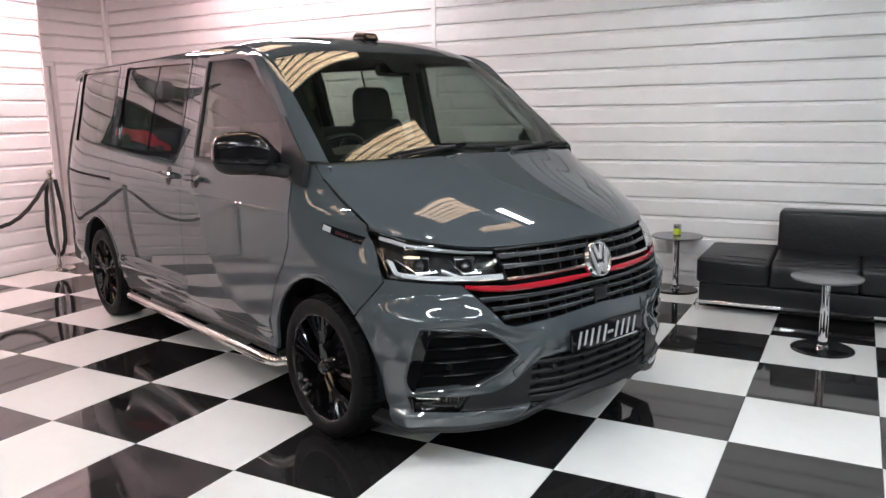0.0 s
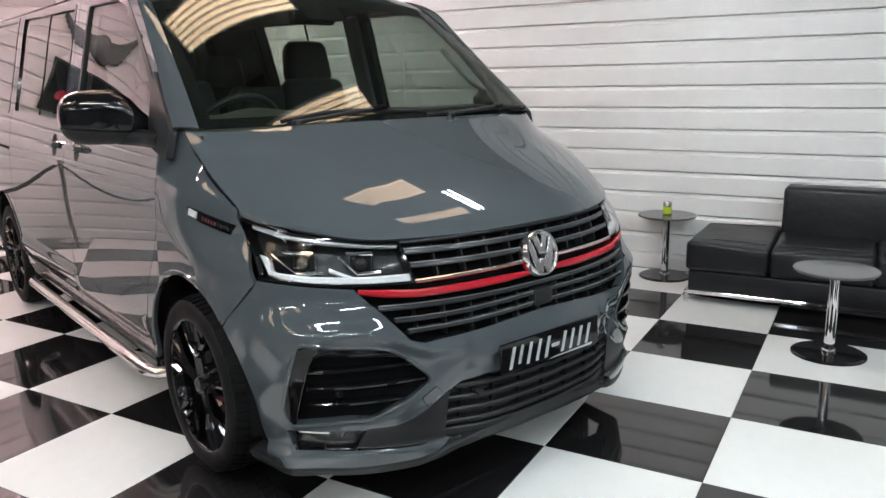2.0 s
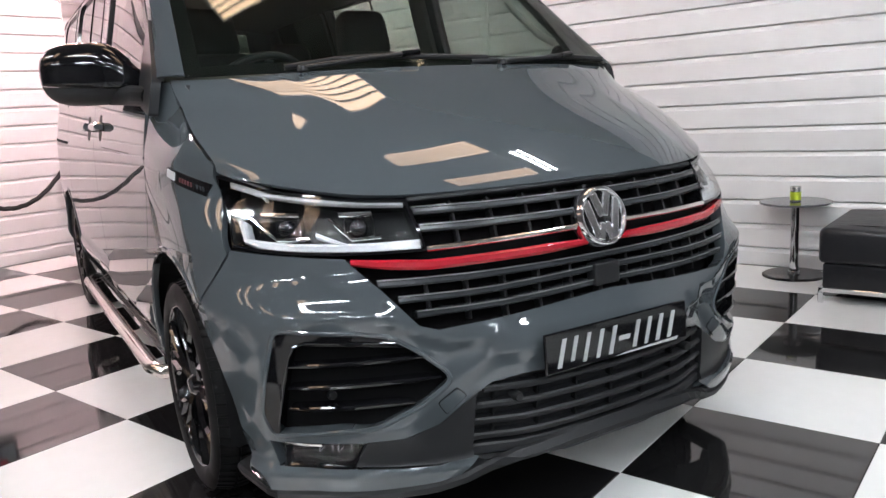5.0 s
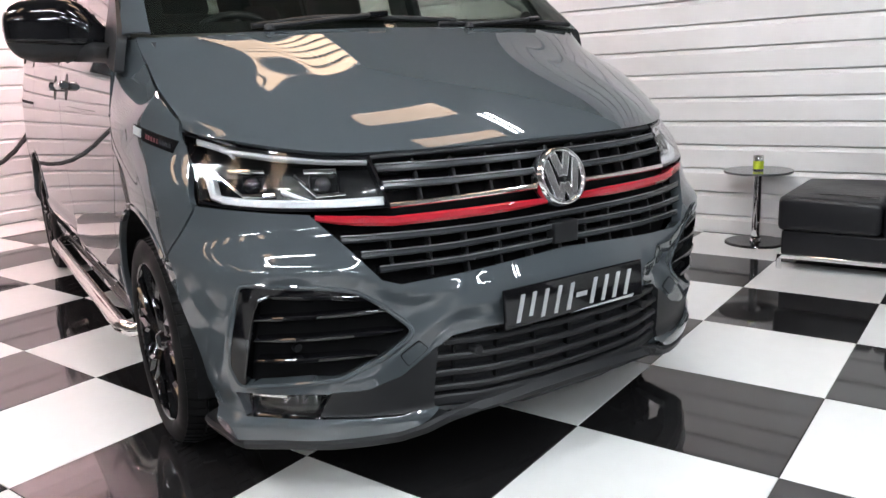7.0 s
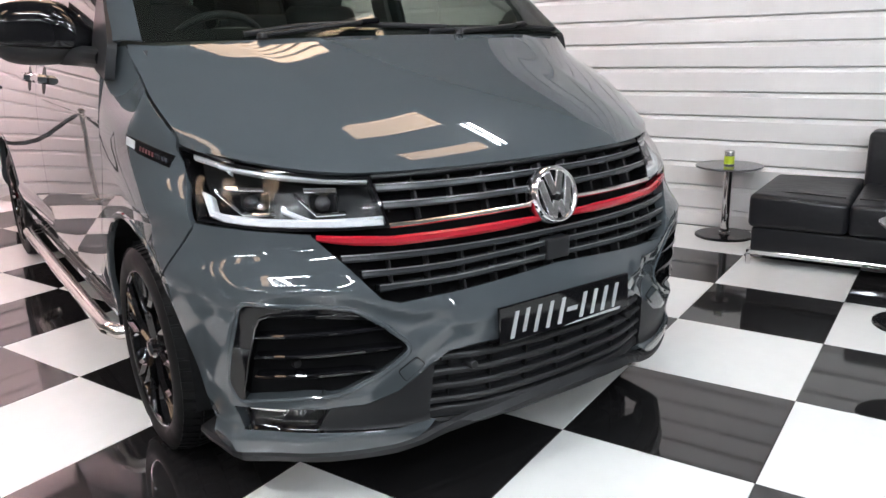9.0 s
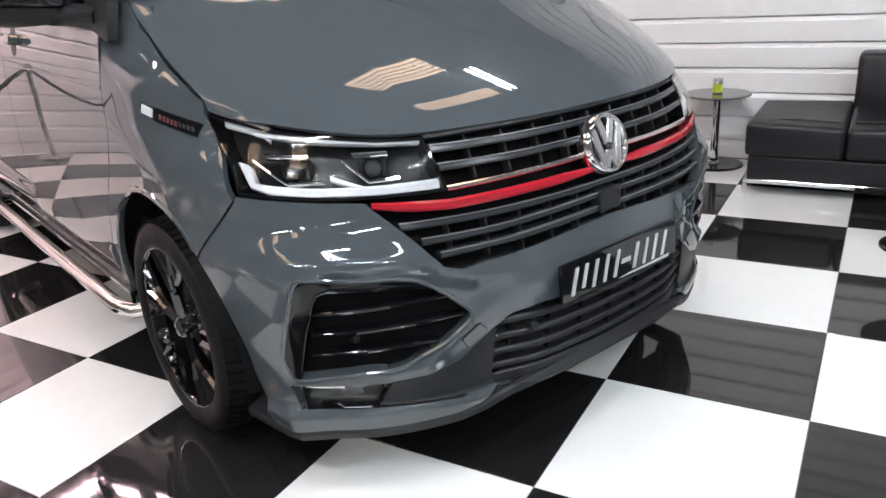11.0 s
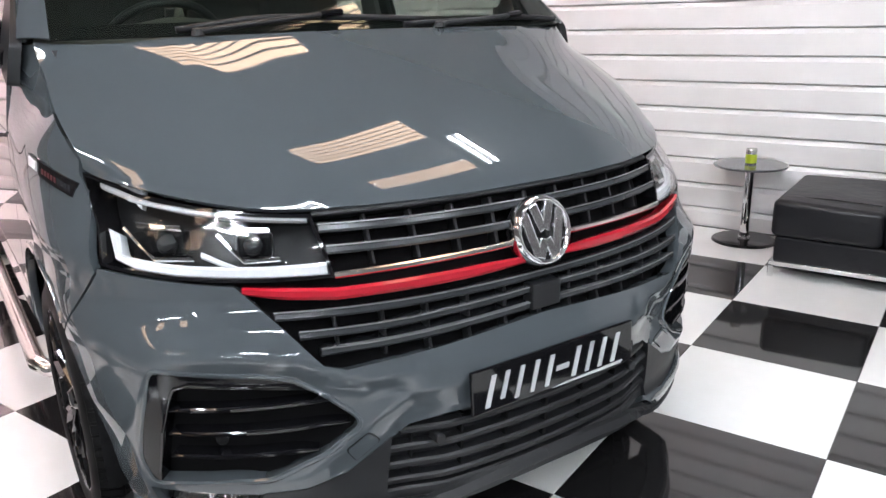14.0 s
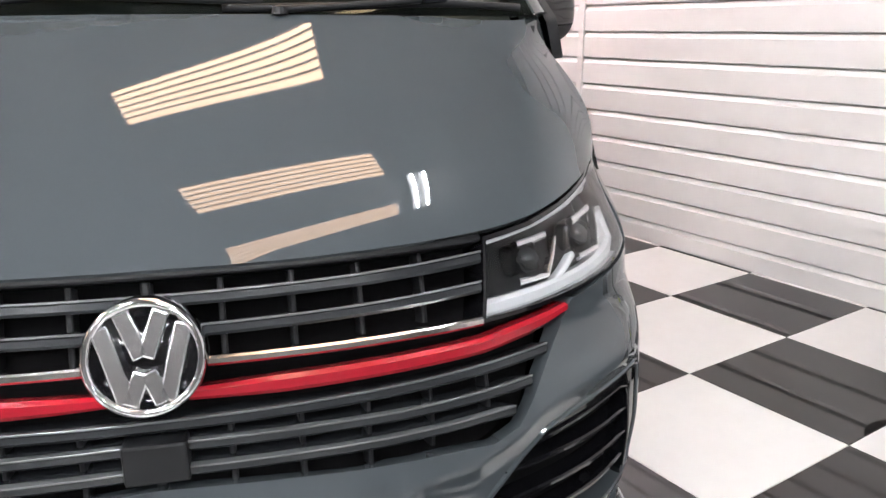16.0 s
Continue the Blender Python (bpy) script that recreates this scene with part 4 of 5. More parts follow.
for name, lim, mat in (("tailgate", (0.0, 1.0, 0.0, 0.60), GREY), ("tailgate_frame", (0.0, 0.12, 0.60, 0.96), GREY), ("tailgate_frame", (0.88, 1.0, 0.60, 0.96), GREY), ("tailgate_frame", (0.47, 0.53, 0.60, 0.96), GREY), ("tailgate_frame", (0.0, 1.0, 0.96, 1.0), GREY), ("rear_window", (0.12, 0.47, 0.60, 0.96), PRIVACY), ("rear_window", (0.53, 0.88, 0.60, 0.96), PRIVACY)):
    v, f, nn = outward(lambda s, b: tail(lim[0] + (lim[1] - lim[0]) * s, lim[2] + (lim[3] - lim[2]) * b), 12, 10, 0.006 if mat is PRIVACY else 0.02, (0, -1, 0))
    part(name, (v, f), mat, van, smooth=True, normals=nn)
for side in (1, -1):
    part("tail_lamp", block(side * 0.70, side * 0.80, -3.975, -3.93, 1.00, 1.25, 0.012), RED, van, "red upright tail lamp")
part("rear_bumper", block(-0.88, 0.88, -4.02, -3.80, 0.30, 0.52, 0.04, 3), PLASTIC, van)
part("underbody", block(-0.72, 0.72, -3.85, 0.40, 0.24, 0.52, 0.02), DARK, van)
part("bulkhead", block(-0.80, 0.80, -0.30, 0.44, 0.50, 0.86, 0.03), DARK, van)
for side in (1, -1):
    for y in (FRONT_AXLE, REAR_AXLE):
        pts = arc(y, AXLE_Z, ARCH + 0.02, -8, 188, 24)
        v = [(side * x, a, z) for x in (0.55, 0.925) for a, z in pts] + [(side * 0.55, y, AXLE_Z)]
        n = len(pts)
        f = [(i, i + 1, n + i + 1, n + i) for i in range(n - 1)] + [(i + 1, i, 2 * n) for i in range(n - 1)]
        part("arch_liner", (v, f), DARK, van)

# cab and cabin
part("cabin_floor", block(-0.86, 0.86, -3.85, -0.30, 0.52, 0.60), DARK, van)
part("headlining", outward(lambda s, b: roof_skin(0.03 + 0.94 * s, 0.03 + 0.94 * b) - np.array((0, 0, 0.045)), 20, 24, 0.01, (0, 0, 1))[:2], HEADLINING, van, smooth=True)


def dash(s, b):
    prof = [(-0.02, 1.22), (-0.16, 1.265), (-0.38, 1.288), (-0.52, 1.262), (-0.58, 1.16), (-0.54, 0.98), (-0.50, 0.70)]
    k = b * (len(prof) - 1)
    i = min(int(k), len(prof) - 2)
    y, z = (prof[i][j] + (prof[i + 1][j] - prof[i][j]) * (k - i) for j in (0, 1))
    a = 2 * s - 1
    hood = 0.045 * math.exp(-((a * 0.84 - 0.40) / 0.17) ** 2) * ss(0.25, 0.5, b) * ss(0.75, 0.6, b)
    return np.array((0.84 * a, y - 0.20 * a * a * ss(0.4, 0.0, b), z + hood))


v, f, nn = outward(dash, 40, 24, 0.0, (0, 0, 1))
dashboard = part("dashboard", (v, f), DASH, van, "dark soft dashboard", True)
ring = [(0.19 * math.cos(a), 0.0, 0.19 * math.sin(a)) for a in np.linspace(0, 2 * math.pi, 40, endpoint=False)]
wheel_rim = part("steering_wheel", tube([(p[0], p[1], p[2]) for p in ring], 0.015, 8, True), PLASTIC, van, "black steering wheel", True)
wheel_rim.matrix_basis = pose(0.40, -0.68, 1.215, -42)
part("hub", block(-0.08, 0.08, 0.0, 0.05, -0.06, 0.06, 0.02), PLASTIC, wheel_rim)
for d in (0, 180, 270):
    part("spoke", block(0.05, 0.18, 0.0, 0.02, -0.016, 0.016, 0.006), SLAT, wheel_rim).matrix_basis = pose(0, 0, 0, 0, d, 0)


def seat(x, y, high, head=True):
    base = part("seat", block(x - 0.25, x + 0.25, y - 0.05, y + 0.46, 0.72, 0.90, 0.05, 3), SEAT_CLOTH, van, "dark cloth seat", True)
    back = block(-0.25, 0.25, -0.07, 0.07, 0.0, high, 0.06, 4)
    for q in back.verts:
        q.co.x *= 1 - 0.25 * ss(0.4 * high, high, q.co.z)
    part("backrest", back, SEAT_CLOTH, base, smooth=True).matrix_basis = pose(x, y, 0.84, 12)
    if head:
        rest = block(-0.155, 0.155, -0.06, 0.06, -0.125, 0.115, 0.05, 4)
        for q in rest.verts:
            q.co.x *= 1 - 0.22 * ss(0.0, 0.105, q.co.z) - 0.10 * ss(-0.03, -0.105, q.co.z)
        part("headrest", rest, SEAT_CLOTH, base, smooth=True).matrix_basis = pose(x, y - 0.165, 0.84 + high + 0.085, 10)
        for d in (-0.05, 0.05):
            part("headrest_post", tube([(x + d, y - 0.165, 0.80 + high), (x + d, y - 0.175, 0.88 + high)], 0.006, 6), CHROME, base)


for x in (0.40, -0.40):
    seat(x, -1.25, 0.600)
seat(-0.10, -1.30, 0.56, False)
for x in (0.48, 0.0, -0.48):
    seat(x, -2.55, 0.56)
for side in (1, -1):
    ribbon("pillar_trim", flank(side), [(1.435, 0.62), (1.435, 1.2), (1.435, 1.80)], 0.13, 0.03, -0.036, TRIM_GREY, van)
    if side < 0:
        part("grab_handle", tube([(side * 0.765, -0.30, 1.36), (side * 0.715, -0.34, 1.40), (side * 0.66, -0.45, 1.52), (side * 0.665, -0.50, 1.56)], 0.014, 8), TRIM_GREY, van, smooth=True)
part("rear_view_mirror", block(-0.12, 0.12, -0.66, -0.63, 1.67, 1.74, 0.02), GLOSS_BLACK, van)

# wheels
def wheel_at(side, y):
    w = part("wheel", lathe([(0.0, 0.0), (0.02, 0.0)], 6, "x"), GLOSS_BLACK, van, "gloss black alloy wheel with a low black tyre")
    w.matrix_basis = pose(side * 0.815, y, WHEEL_Z, 0, 0, 0 if side > 0 else 180)
    prof = [(0.245, -0.115), (0.256, -0.122), (0.292, -0.126), (0.314, -0.114), (0.325, -0.092), (0.326, -0.05), (0.326, 0.05), (0.325, 0.092), (0.316, 0.112), (0.298, 0.123), (0.278, 0.126), (0.262, 0.124), (0.250, 0.118), (0.245, 0.108)]
    part("tyre", lathe([(r, h) for r, h in reversed(prof)], 72, "x"), RUBBER, w, "black rubber tyre", True)
    tv, tf = [], []
    for k in range(64):
        for lo, hi, skew in ((0.066, 0.114, 0.02), (0.016, 0.058, -0.015), (-0.058, -0.016, 0.015), (-0.114, -0.066, -0.02)):
            b = len(tv)
            for h in (lo, hi):
                for da in (0.010, 0.084):
                    for r in (0.322, 0.3335 if abs(h) < 0.1 else 0.319):
                        a = 2 * math.pi * k / 64 + da + skew * (h - lo) / (hi - lo)
                        tv.append((h, r * math.cos(a), r * math.sin(a)))
            tf += [(b + 1, b + 3, b + 7, b + 5), (b, b + 1, b + 5, b + 4), (b + 2, b + 6, b + 7, b + 3), (b, b + 2, b + 3, b + 1), (b + 4, b + 5, b + 7, b + 6)]
    tagged(part("tread", (tv, tf), RUBBER, w), kind="stuff")
    rim = part("rim", lathe([(0.214, -0.11), (0.222, 0.02), (0.232, 0.080), (0.241, 0.110), (0.248, 0.119), (0.252, 0.112), (0.247, 0.06)], 64, "x"), RIM_BLACK, w, smooth=True)
    part("brake_disc", lathe([(0.0, -0.03), (0.150, -0.03), (0.150, -0.055)], 40, "x"), IRON, w)
    part("caliper", block(-0.04, 0.03, -0.16, -0.10, -0.06, 0.08, 0.015), SLAT, w)
    part("hub", lathe([(0.0, 0.112), (0.028, 0.110), (0.033, 0.100), (0.05, 0.092), (0.07, 0.065), (0.075, 0.0)], 32, "x"), RIM_BLACK, w, smooth=True)
    for k in range(5):
        a = math.radians(90 + 72 * k)
        part("wheel_bolt", lathe([(0, 0.096), (0.008, 0.094), (0.009, 0.07)], 8, "x", (0, 0.048 * math.cos(a + 0.63), 0.048 * math.sin(a + 0.63))), PLASTIC, w)
        for fork in (-1, 1):
            for line, wide in (([(0.092, 0.036, 0.015), (0.100, 0.112, 0.013), (0.105, 0.162, 0.046), (0.107, 0.244, 0.060)], 0.012), ([(0.098, 0.108, 0.012), (0.102, 0.172, 0.011), (0.105, 0.244, 0.021)], 0.009),
                               ([(0.104, 0.158, 0.044), (0.106, 0.196, 0.078), (0.107, 0.244, 0.106)], 0.010), ([(0.088, 0.165, 0.046), (0.084, 0.205, 0.040), (0.082, 0.244, 0.038)], 0.006)):
                path = [(h, r * math.cos(a + fork * s / r), r * math.sin(a + fork * s / r)) for h, r, s in line]
                part("spoke", tube(path, wide, 4, flat=0.8), RIM_BLACK, w)
    part("hub_cap", lathe([(0.0, 0.118), (0.022, 0.117), (0.026, 0.110)], 24, "x"), SLAT, w, smooth=True)


for side in (1, -1):
    for y in (FRONT_AXLE, REAR_AXLE):
        wheel_at(side, y)
# ---- the showroom ----
BACK_Y, LEFT_X, LEFT_END, RECESS_X, RIGHT_X, FRONT_Y, WHITE_END = 4.22, -3.65, 2.65, -4.65, 8.4, -7.8, -0.60

slab = tagged(part("floor", block(RECESS_X - 0.3, RIGHT_X + 0.2, FRONT_Y - 0.2, BACK_Y + 0.2, -0.12, -0.004), GROUT), "chequered floor of polished black and white tiles", "floor", "", "structure")
ceiling = tagged(part("ceiling", block(RECESS_X - 0.3, RIGHT_X + 0.2, FRONT_Y - 0.2, BACK_Y + 0.2, CEILING, CEILING + 0.1), PLASTER), "plain dark grey ceiling with recessed lights", "ceiling", "", "structure")


def wall(name, x0, x1, y0, y1, mat=TRIM, label="white wall clad in horizontal grooved boards"):
    return tagged(part(name, block(min(x0, x1), max(x0, x1), min(y0, y1), max(y0, y1), 0, CEILING), mat), label, "wall", "", "structure")


# face line, direction of the room, thickness behind
wall_back = wall("wall_back", RECESS_X - 0.12, RIGHT_X + 0.1, BACK_Y + 0.036, BACK_Y + 0.14)
wall_left = wall("wall_left", LEFT_X - 0.036, LEFT_X - 0.14, WHITE_END, LEFT_END)
# unseen dark walls, added so that the van mirrors a dim surrounding
wall_side = wall("wall_side", LEFT_X - 0.9, LEFT_X - 1.0, FRONT_Y, WHITE_END, DARK_WALL, "unseen dark grey wall standing in for the dim room beyond")
wall_return = wall("wall_return", LEFT_X - 1.0, LEFT_X - 0.141, WHITE_END, WHITE_END + 0.1, DARK_WALL, "unseen dark grey wall standing in for the dim room beyond")
wall_recess = wall("wall_recess", RECESS_X - 0.036, RECESS_X - 0.14, 3.50, BACK_Y)
wall_recess_side = wall("wall_recess_side", RECESS_X - 0.9, LEFT_X - 0.14, LEFT_END - 0.14, LEFT_END - 0.02)
wall_right = wall("wall_right", RIGHT_X + 0.036, RIGHT_X + 0.14, FRONT_Y, BACK_Y, DARK_WALL, "unseen dark grey wall standing in for the dim room beyond")
wall_front = wall("wall_front", LEFT_X - 1.0, RIGHT_X + 0.1, FRONT_Y - 0.036, FRONT_Y - 0.14, DARK_WALL, "unseen dark grey wall standing in for the dim room beyond")
lintel = tagged(part("lintel", block(RECESS_X - 0.14, RECESS_X - 0.036, LEFT_END, 3.50, 2.06, CEILING), TRIM), "white boarded wall above a door", "wall", "", "structure")


def twin_light(name, x, y, z, length, turn, label, glowing=COOL_TUBE, tone="white"):
    lamp = thing(name, pose(x, y, z, 0, 0, turn), label, "ceiling light", "twin tube lights")
    part("body", block(-length / 2, length / 2, -0.085, 0.085, -0.05, 0.0, 0.01), LAMP_BODY, lamp)
    # added cheeks, no known part, that cut the light going sideways
    for d in (-0.094, 0.094) if y < 1.2 else ():
        part("cutoff_cheek", block(-length / 2, length / 2, d - 0.006, d + 0.006, -0.087, 0.0, 0.002), LAMP_BODY, lamp)
    for d in (-0.046, 0.046):
        part("tube", tube([(-length / 2 + 0.03, d, -0.07), (length / 2 - 0.03, d, -0.07)], 0.009, 10), glowing, lamp, f"glowing {tone} tube")
    for e in (-1, 1):
        part("end_cap", block(e * length / 2 - 0.02, e * length / 2 + 0.02, -0.085, 0.085, -0.09, -0.02, 0.008), LAMP_BODY, lamp)


def panel_light(x, y, wide, turn):
    lamp = thing("panel_light", pose(x, y, CEILING - 0.002, 0, 0, turn), "recessed ceiling light with six warm tubes and louvres", "ceiling light", "louvred panel lights")
    part("frame", block(-0.58, 0.58, -wide / 2 - 0.012, wide / 2 + 0.012, -0.012, 0.0, 0.003), TRIM, lamp)
    step = wide / 6
    for k in range(6):
        y0 = -wide / 2 + k * step
        part("tube", block(-0.56, 0.56, y0, y0 + step * 0.72, -0.022, -0.013), WARM_TUBE, lamp, "glowing warm tube")
        if k < 5:
            part("louvre", block(-0.56, 0.56, y0 + step * 0.74, y0 + step * 0.98, -0.032, -0.012), STEEL, lamp)


for x, y, wide in PANELS:
    panel_light(x, y, wide, 90)
for x, y, length, turn in TWINS:
    twin_light("twin_light", x, y, CEILING - 0.002, length, turn, "twin tube ceiling batten with white tubes, mostly added fill light")
for x, y, length, turn in ROSE_FILLS:
    twin_light("twin_light", x, y, CEILING - 0.002, length, turn, "added unseen batten with rosy tubes that tints the left walls", ROSE_FILL, "rosy")

# sofa
def sofa():
    s = thing("sofa", pose(2.45, 3.40, 0), "low black leather sofa with chaise end and chrome frame", "sofa")
    part("plinth", block(0.02, 2.38, 0.02, 0.74, 0.085, 0.216, 0.012, 3), LEATHER, s, smooth=True)
    for x0, x1 in ((0.0, 0.486), (0.488, 1.042), (1.044, 1.60), (1.602, 2.40)):
        c = block(x0, x1, 0.0, 0.60 if x0 else 0.74, 0.218, 0.400, 0.030, 4)
        for q in c.verts:
            q.co.z += 0.012 * math.sin(9 * q.co.x + 4 * q.co.y) * (q.co.z > 0.3)
        cushion = part("seat_cushion", c, LEATHER, s, smooth=True)
        part("seam", tube([(x0 + 0.03, 0.12, 0.398), ((x0 + x1) / 2, 0.12, 0.405), (x1 - 0.03, 0.12, 0.398)], 0.004, 6), LEATHER, cushion)
    back = block(0.485, 2.40, 0.555, 0.76, 0.36, 0.695, 0.032, 4)
    for q in back.verts:
        q.co.y += 0.05 * (q.co.z - 0.36)
    part("back_cushion", back, LEATHER, s, smooth=True)
    for y in (0.04, 0.70):
        part("chrome_rail", block(0.0, 2.40, y - 0.012, y + 0.012, 0.062, 0.086, 0.003), CHROME, s)
    for x in (0.012, 2.388):
        part("chrome_rail", block(x - 0.012, x + 0.012, 0.052, 0.69, 0.062, 0.086, 0.003), CHROME, s)
        for y in (0.04, 0.70):
            part("leg", block(x - 0.013, x + 0.013, y - 0.013, y + 0.013, 0.0, 0.063, 0.003), CHROME, s)


sofa()


def side_table(x, y, label):
    t = thing("side_table", pose(x, y, 0), label, "table", "round side tables")
    part("tabletop", lathe([(0.0, 0.452), (0.197, 0.452), (0.200, 0.449), (0.200, 0.443), (0.197, 0.440), (0.0, 0.440)], 56), TABLE_TOP, t, "smoked glass top")
    part("column", lathe([(0.026, 0.438), (0.026, 0.012)], 28), CHROME, t, "chrome column", True)
    part("collar", lathe([(0.0, 0.4395), (0.055, 0.4395), (0.055, 0.430), (0.027, 0.426)], 28), CHROME, t)
    part("collar", lathe([(0.027, 0.030), (0.034, 0.027), (0.036, 0.012)], 28), CHROME, t)
    part("base", lathe([(0.0, 0.014), (0.168, 0.013), (0.178, 0.008), (0.180, 0.0)], 56), TABLE_BLACK, t, "black disc base")


side_table(3.312, 2.810, "round smoked glass side table on a chrome column before the sofa")
side_table(2.185, 4.020, "round smoked glass side table beside the sofa")
can = thing("tin", pose(2.185, 4.015, 0.4525), "small tin with a lime green label on the table", "tin")
part("body", lathe([(0.0, 0.0), (0.029, 0.0), (0.030, 0.004), (0.030, 0.084), (0.028, 0.088), (0.026, 0.084), (0.0, 0.082)], 28), TIN, can, smooth=True)
part("label", lathe([(0.0305, 0.008), (0.0308, 0.009), (0.0308, 0.056), (0.0305, 0.057)], 28), LIME, can, "lime green label")


# rope barrier along the left wall
def post(x, y):
    p = thing("barrier_post", pose(x, y, 0), "chrome rope barrier post on a round foot", "barrier post", "barrier posts")
    part("foot", lathe([(0.0, 0.028), (0.03, 0.028), (0.135, 0.018), (0.145, 0.008), (0.145, 0.0)], 40), STEEL, p, smooth=True)
    part("pole", lathe([(0.0205, 0.026), (0.0205, 0.90)], 24), STEEL, p, smooth=True)
    part("crown", lathe([(0.021, 0.87), (0.034, 0.878), (0.036, 0.90), (0.026, 0.912), (0.018, 0.925), (0.030, 0.945), (0.032, 0.962), (0.022, 0.982), (0.0, 0.988)], 28), STEEL, p, smooth=True)


def rope(a, b, sag):
    r = thing("barrier_rope", Matrix.Identity(4), "twisted black barrier rope with chrome end hooks", "rope", "barrier ropes")
    a, b = Vector(a), Vector(b)
    pts = [a.lerp(b, k / 60) - Vector((0, 0, sag * 4 * (k / 60) * (1 - k / 60))) for k in range(61)]
    part("cord", tube(pts, 0.018, 9, twist=0.22), ROPE, r, smooth=True)
    for e, f in ((a, pts[3]), (b, pts[-4])):
        part("hook", tube([e, e.lerp(f, 0.8)], 0.017, 10), STEEL, r)


POSTS = [(-3.495, 2.50), (-3.42, 1.33), (-3.42, 0.26)]
for x, y in POSTS:
    post(x, y)
for (xa, ya), (xb, yb) in zip(POSTS, POSTS[1:]):
    rope((xa, ya - 0.035, 0.885), (xb, yb + 0.035, 0.885), 0.38)
loose = thing("barrier_rope", Matrix.Identity(4), "black barrier rope hanging in a loop from its post", "rope", "barrier ropes")
hang = [(-3.495 + 0.022 * math.cos(math.pi * k / 40) * (1 + 2.5 * math.sin(math.pi * k / 40)), 2.51 + 0.065 * math.cos(math.pi * k / 40) * (0.35 + math.sin(math.pi * k / 40) ** 0.5), 0.885 - 0.75 * math.sin(math.pi * k / 40) ** 0.8) for k in range(41)]
part("cord", tube(hang, 0.018, 9, twist=0.22), ROPE, loose, smooth=True)

# winged plaque and framed picture on the left wall
plaque = thing("winged_plaque", pose(LEFT_X + 0.006, PLAQUE_AT[0], PLAQUE_AT[1], 0, 0, 90), "dark metal winged wall plaque with a round centre", "wall plaque")
part("centre", lathe([(0.0, -0.03), (0.10, -0.03), (0.125, -0.015), (0.13, 0.0)], 36, "y"), PLAQUE, plaque, smooth=True)
for side in (1, -1):
    for k in range(7):
        root, tip = 0.07 - 0.022 * k, 0.50 - 0.045 * k
        path = [(side * (0.09 + (tip - 0.09) * t), -0.014, root + (0.24 - 0.02 * k) * t * t * 0.9 * (1 - 0.12 * k)) for t in (0, 0.25, 0.5, 0.75, 1)]
        part("feather", tube(path, 0.016, 8, flat=1.1), PLAQUE, plaque, smooth=True)
picture = thing("car_picture", pose(LEFT_X + 0.004, PICTURE_AT[0], PICTURE_AT[1], 0, 0, 90), "large black framed picture of a red sports car", "picture")
part("frame", block(-0.37, 0.37, -0.035, 0.0, -0.245, 0.245, 0.006), PLASTIC, picture)
part("print", block(-0.345, 0.345, -0.039, -0.034, -0.22, 0.22), PICTURE_BLACK, picture)
car = [(-0.46, -0.10), (-0.45, -0.02), (-0.36, 0.03), (-0.18, 0.06), (-0.06, 0.13), (0.10, 0.14), (0.24, 0.07), (0.42, 0.05), (0.47, -0.02), (0.46, -0.10), (0.36, -0.12), (-0.34, -0.12)]
car = [(0.58 * x, 0.62 * z - 0.03) for x, z in car]
n = len(car)
part("car_shape", ([(x, -0.040, z) for x, z in car] + [(x, -0.042, z) for x, z in car], [tuple(range(n, 2 * n))] + [(i, n + i, n + (i + 1) % n, (i + 1) % n) for i in range(n)]), PICTURE_RED, picture, "red car shape")
for x in (-0.28, 0.30):
    part("wheel_shape", lathe([(0.0, -0.043), (0.042, -0.043), (0.042, -0.040)], 20, "y", (0.58 * x, 0, -0.095)), SLAT, picture)

# doorway trim and inside corner
tagged(part("door_jamb", block(RECESS_X - 0.14, RECESS_X + 0.006, 3.44, 3.50, 0, 2.06, 0.004), JAMB), "grey doorway jamb", "door frame", "", "structure")
tagged(part("corner_trim", block(RECESS_X - 0.002, RECESS_X + 0.045, BACK_Y - 0.045, BACK_Y + 0.010, 0, CEILING - 0.002, 0.004), TRIM), "white plastic corner trim", "trim", "", "structure")
tagged(part("joint_trim", block(-0.155, -0.110, BACK_Y - 0.010, BACK_Y + 0.011, 0.13, CEILING - 0.002, 0.003), TRIM), "white plastic joint strip on the wall", "trim", "", "structure")
tagged(part("edge_trim", block(LEFT_X - 0.14, LEFT_X + 0.008, LEFT_END - 0.001, LEFT_END + 0.012, 0, CEILING - 0.002, 0.004), TRIM), "white plastic edge trim", "trim", "", "structure")
door = thing("door_1", pose(RECESS_X - 0.05, LEFT_END, 0), "plain white closed door in a grey frame", "door", "", "structure")
part("door_leaf", block(-0.02, 0.02, 0.03, 0.785, 0.006, 2.05, 0.003), TRIM, door)
part("door_handle", tube([(0.02, 0.70, 1.02), (0.06, 0.70, 1.02), (0.06, 0.60, 1.02)], 0.009, 8), STEEL, door)
box = thing("wooden_box", pose(-4.42, 3.86, 0), "small pale wooden box against the wall", "box")
part("crate", block(-0.17, 0.17, -0.22, 0.22, 0.0, 0.33, 0.006), WOOD, box)
part("lid", block(-0.18, 0.18, -0.23, 0.23, 0.33, 0.352, 0.004), WOOD, box)

# ---- wall boards, each a piece of its wall ----
PITCH, FIRST = 0.153, 0.121


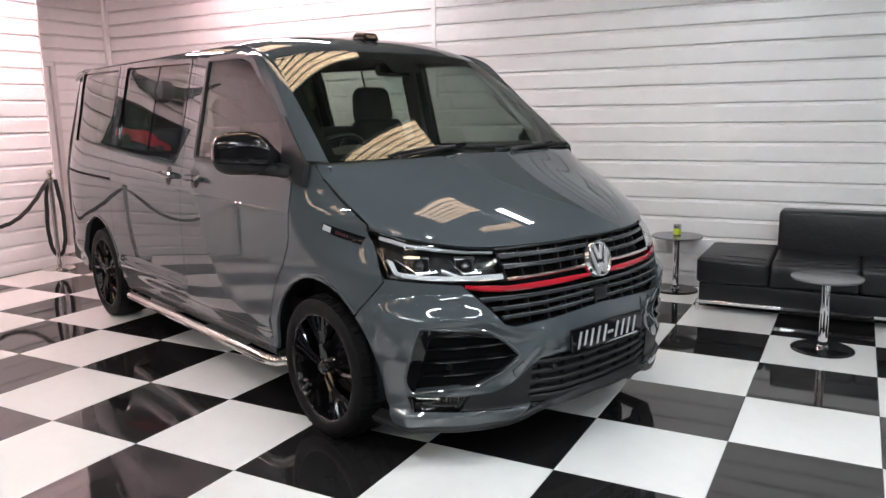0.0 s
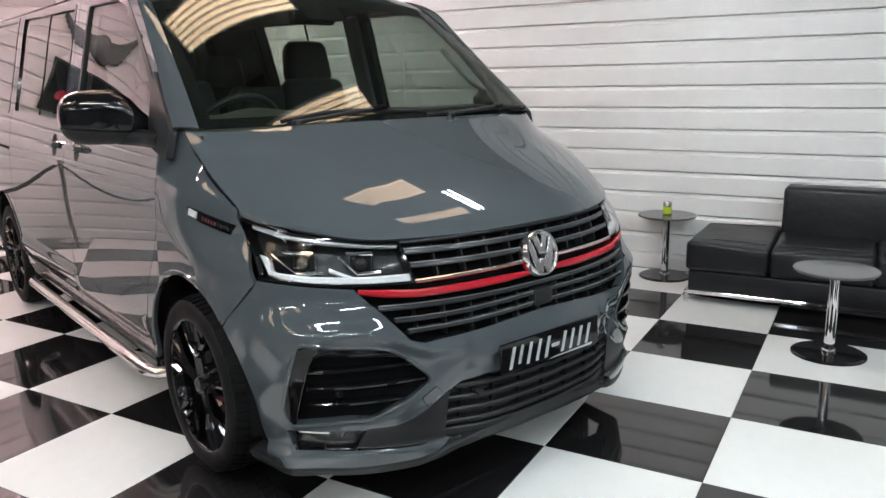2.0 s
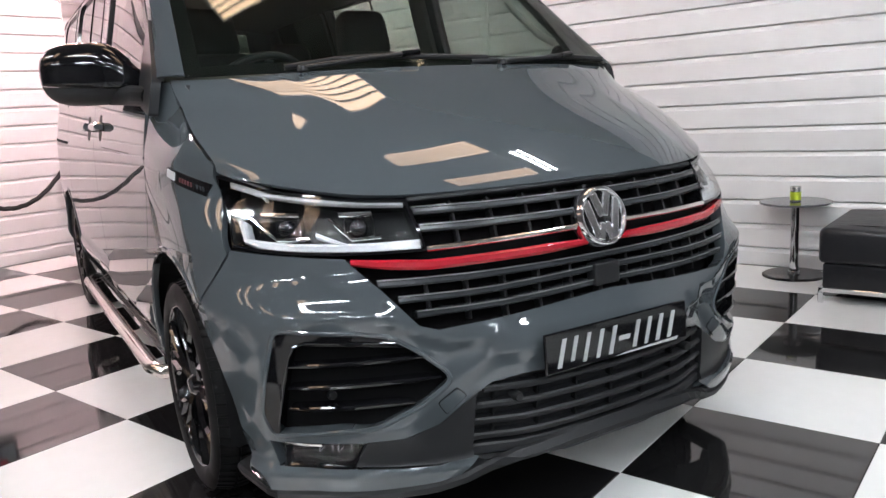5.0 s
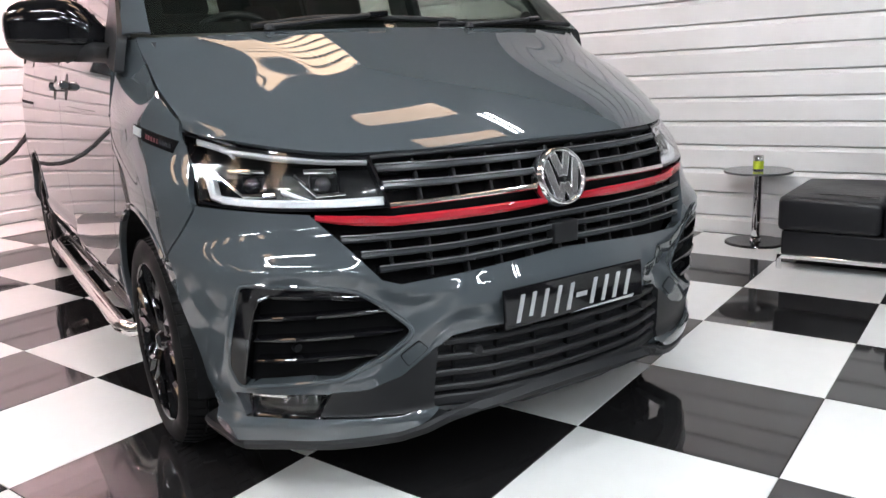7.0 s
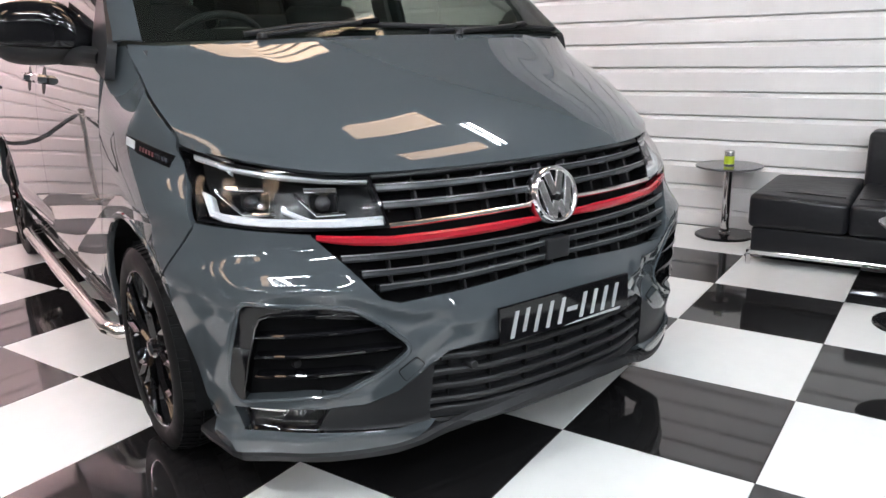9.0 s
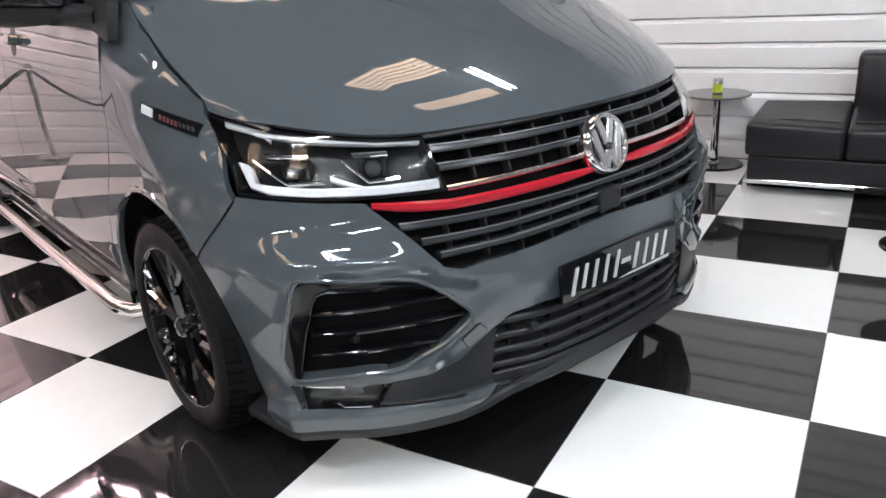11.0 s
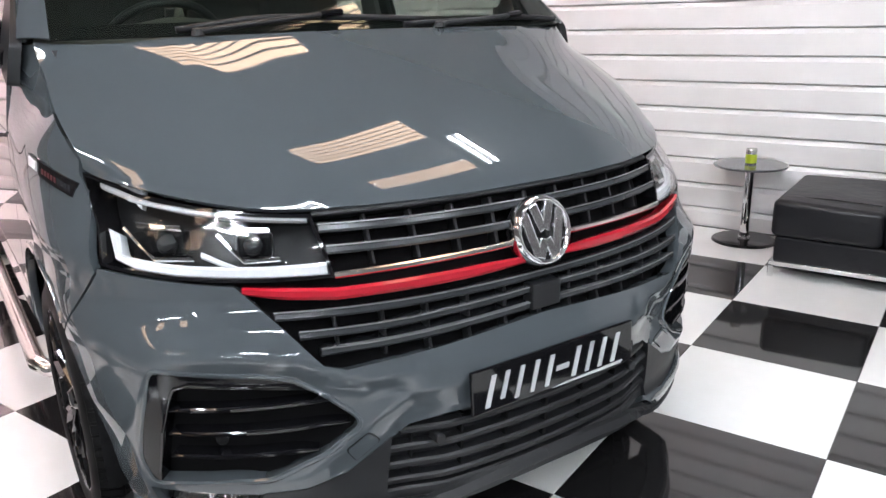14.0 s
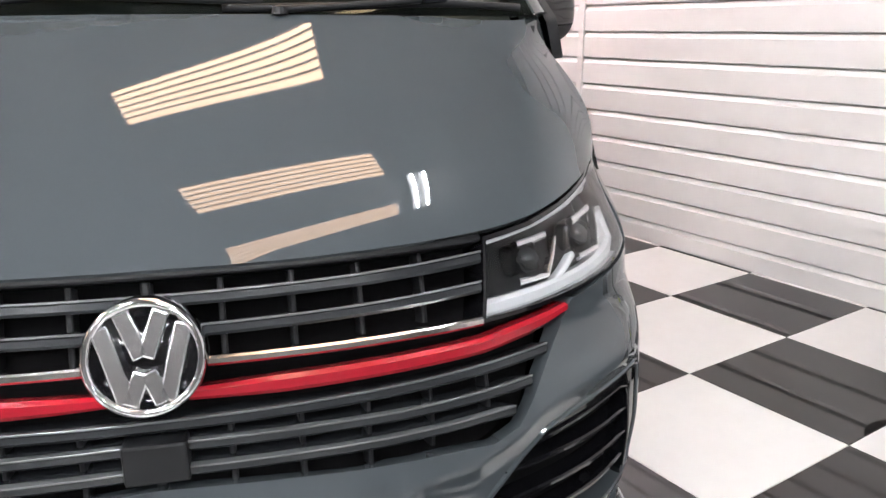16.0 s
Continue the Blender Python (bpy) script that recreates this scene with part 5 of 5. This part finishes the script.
def board_mesh(length, height):
    prof = [(0.034, 0.0), (0.003, 0.0), (0.0, 0.004), (0.0, height - 0.034), (0.001, height - 0.032), (0.016, height - 0.009), (0.019, height - 0.0075), (0.034, height - 0.0075), (0.034, height)]
    verts = [(x, d, z) for x in (0, length) for d, z in prof]
    k = len(prof)
    faces = [(i, k + i, k + i + 1, i + 1) for i in range(k - 1)] + [tuple(range(k)), tuple(reversed(range(k, 2 * k)))]
    me = bpy.data.meshes.new("board")
    me.from_pydata(verts, [], faces)
    me.materials.append(BOARD)
    return me


def clad(owner, length, m, z0=0.0):
    """Boards along local x, facing local -y."""
    foot, full = board_mesh(length, FIRST), board_mesh(length, PITCH)
    rows = [(0.0, foot)] + [(FIRST + PITCH * k, full) for k in range(int((CEILING - FIRST) / PITCH))]
    for z, me in rows:
        if z + 0.01 >= z0:
            b = new("board", me)
            b.parent = owner
            b.matrix_basis = m @ pose(0, 0, z)


clad(wall_back, -0.135 - RECESS_X, pose(RECESS_X, BACK_Y, 0))
clad(wall_back, RIGHT_X + 0.130, pose(-0.130, BACK_Y, 0))
clad(wall_left, LEFT_END - WHITE_END, pose(LEFT_X, WHITE_END, 0, 0, 0, 90))
clad(wall_recess, BACK_Y - 3.50, pose(RECESS_X, 3.50, 0, 0, 0, 90))
clad(lintel, 3.50 - LEFT_END, pose(RECESS_X, LEFT_END, 0, 0, 0, 90), 2.1)

# ---- floor tiles ----
TILE = 0.6
tile_meshes = []
for mat in (BLACK_TILE, WHITE_TILE):
    bm = block(0.001, TILE - 0.001, 0.001, TILE - 0.001, -0.012, 0.0)
    bmesh.ops.bevel(bm, geom=[e for e in bm.edges if all(v.co.z > -0.001 for v in e.verts)], offset=0.0012, segments=1, affect="EDGES")
    me = bpy.data.meshes.new("tile")
    bm.to_mesh(me)
    bm.free()
    me.materials.append(mat)
    tile_meshes.append(me)
near = [(i, j) for i in range(-8, 9) for j in range(-8, 8)]
for i, j in near:
    t = new("tile", tile_meshes[(i + j) % 2])
    t.parent = slab
    t.location = (i * TILE, j * TILE, 0)
for parity, mat in ((0, BLACK_TILE), (1, WHITE_TILE)):
    verts, faces = [], []
    for i in range(-10, 15):
        for j in range(-14, 8):
            if (i, j) not in near and (i + j) % 2 == parity:
                k = len(verts)
                verts += [((i + a) * TILE + (0.001 if not a else -0.001), (j + b) * TILE + (0.001 if not b else -0.001), z) for a, b in ((0, 0), (1, 0), (1, 1), (0, 1)) for z in (-0.012, 0.0)]
                faces += [(k + 1, k + 3, k + 5, k + 7)] + [(k + 2 * e, k + (2 * e + 2) % 8, k + (2 * e + 3) % 8, k + 2 * e + 1) for e in range(4)]
    tagged(part("far_tiles", (verts, faces), mat, slab), kind="stuff")
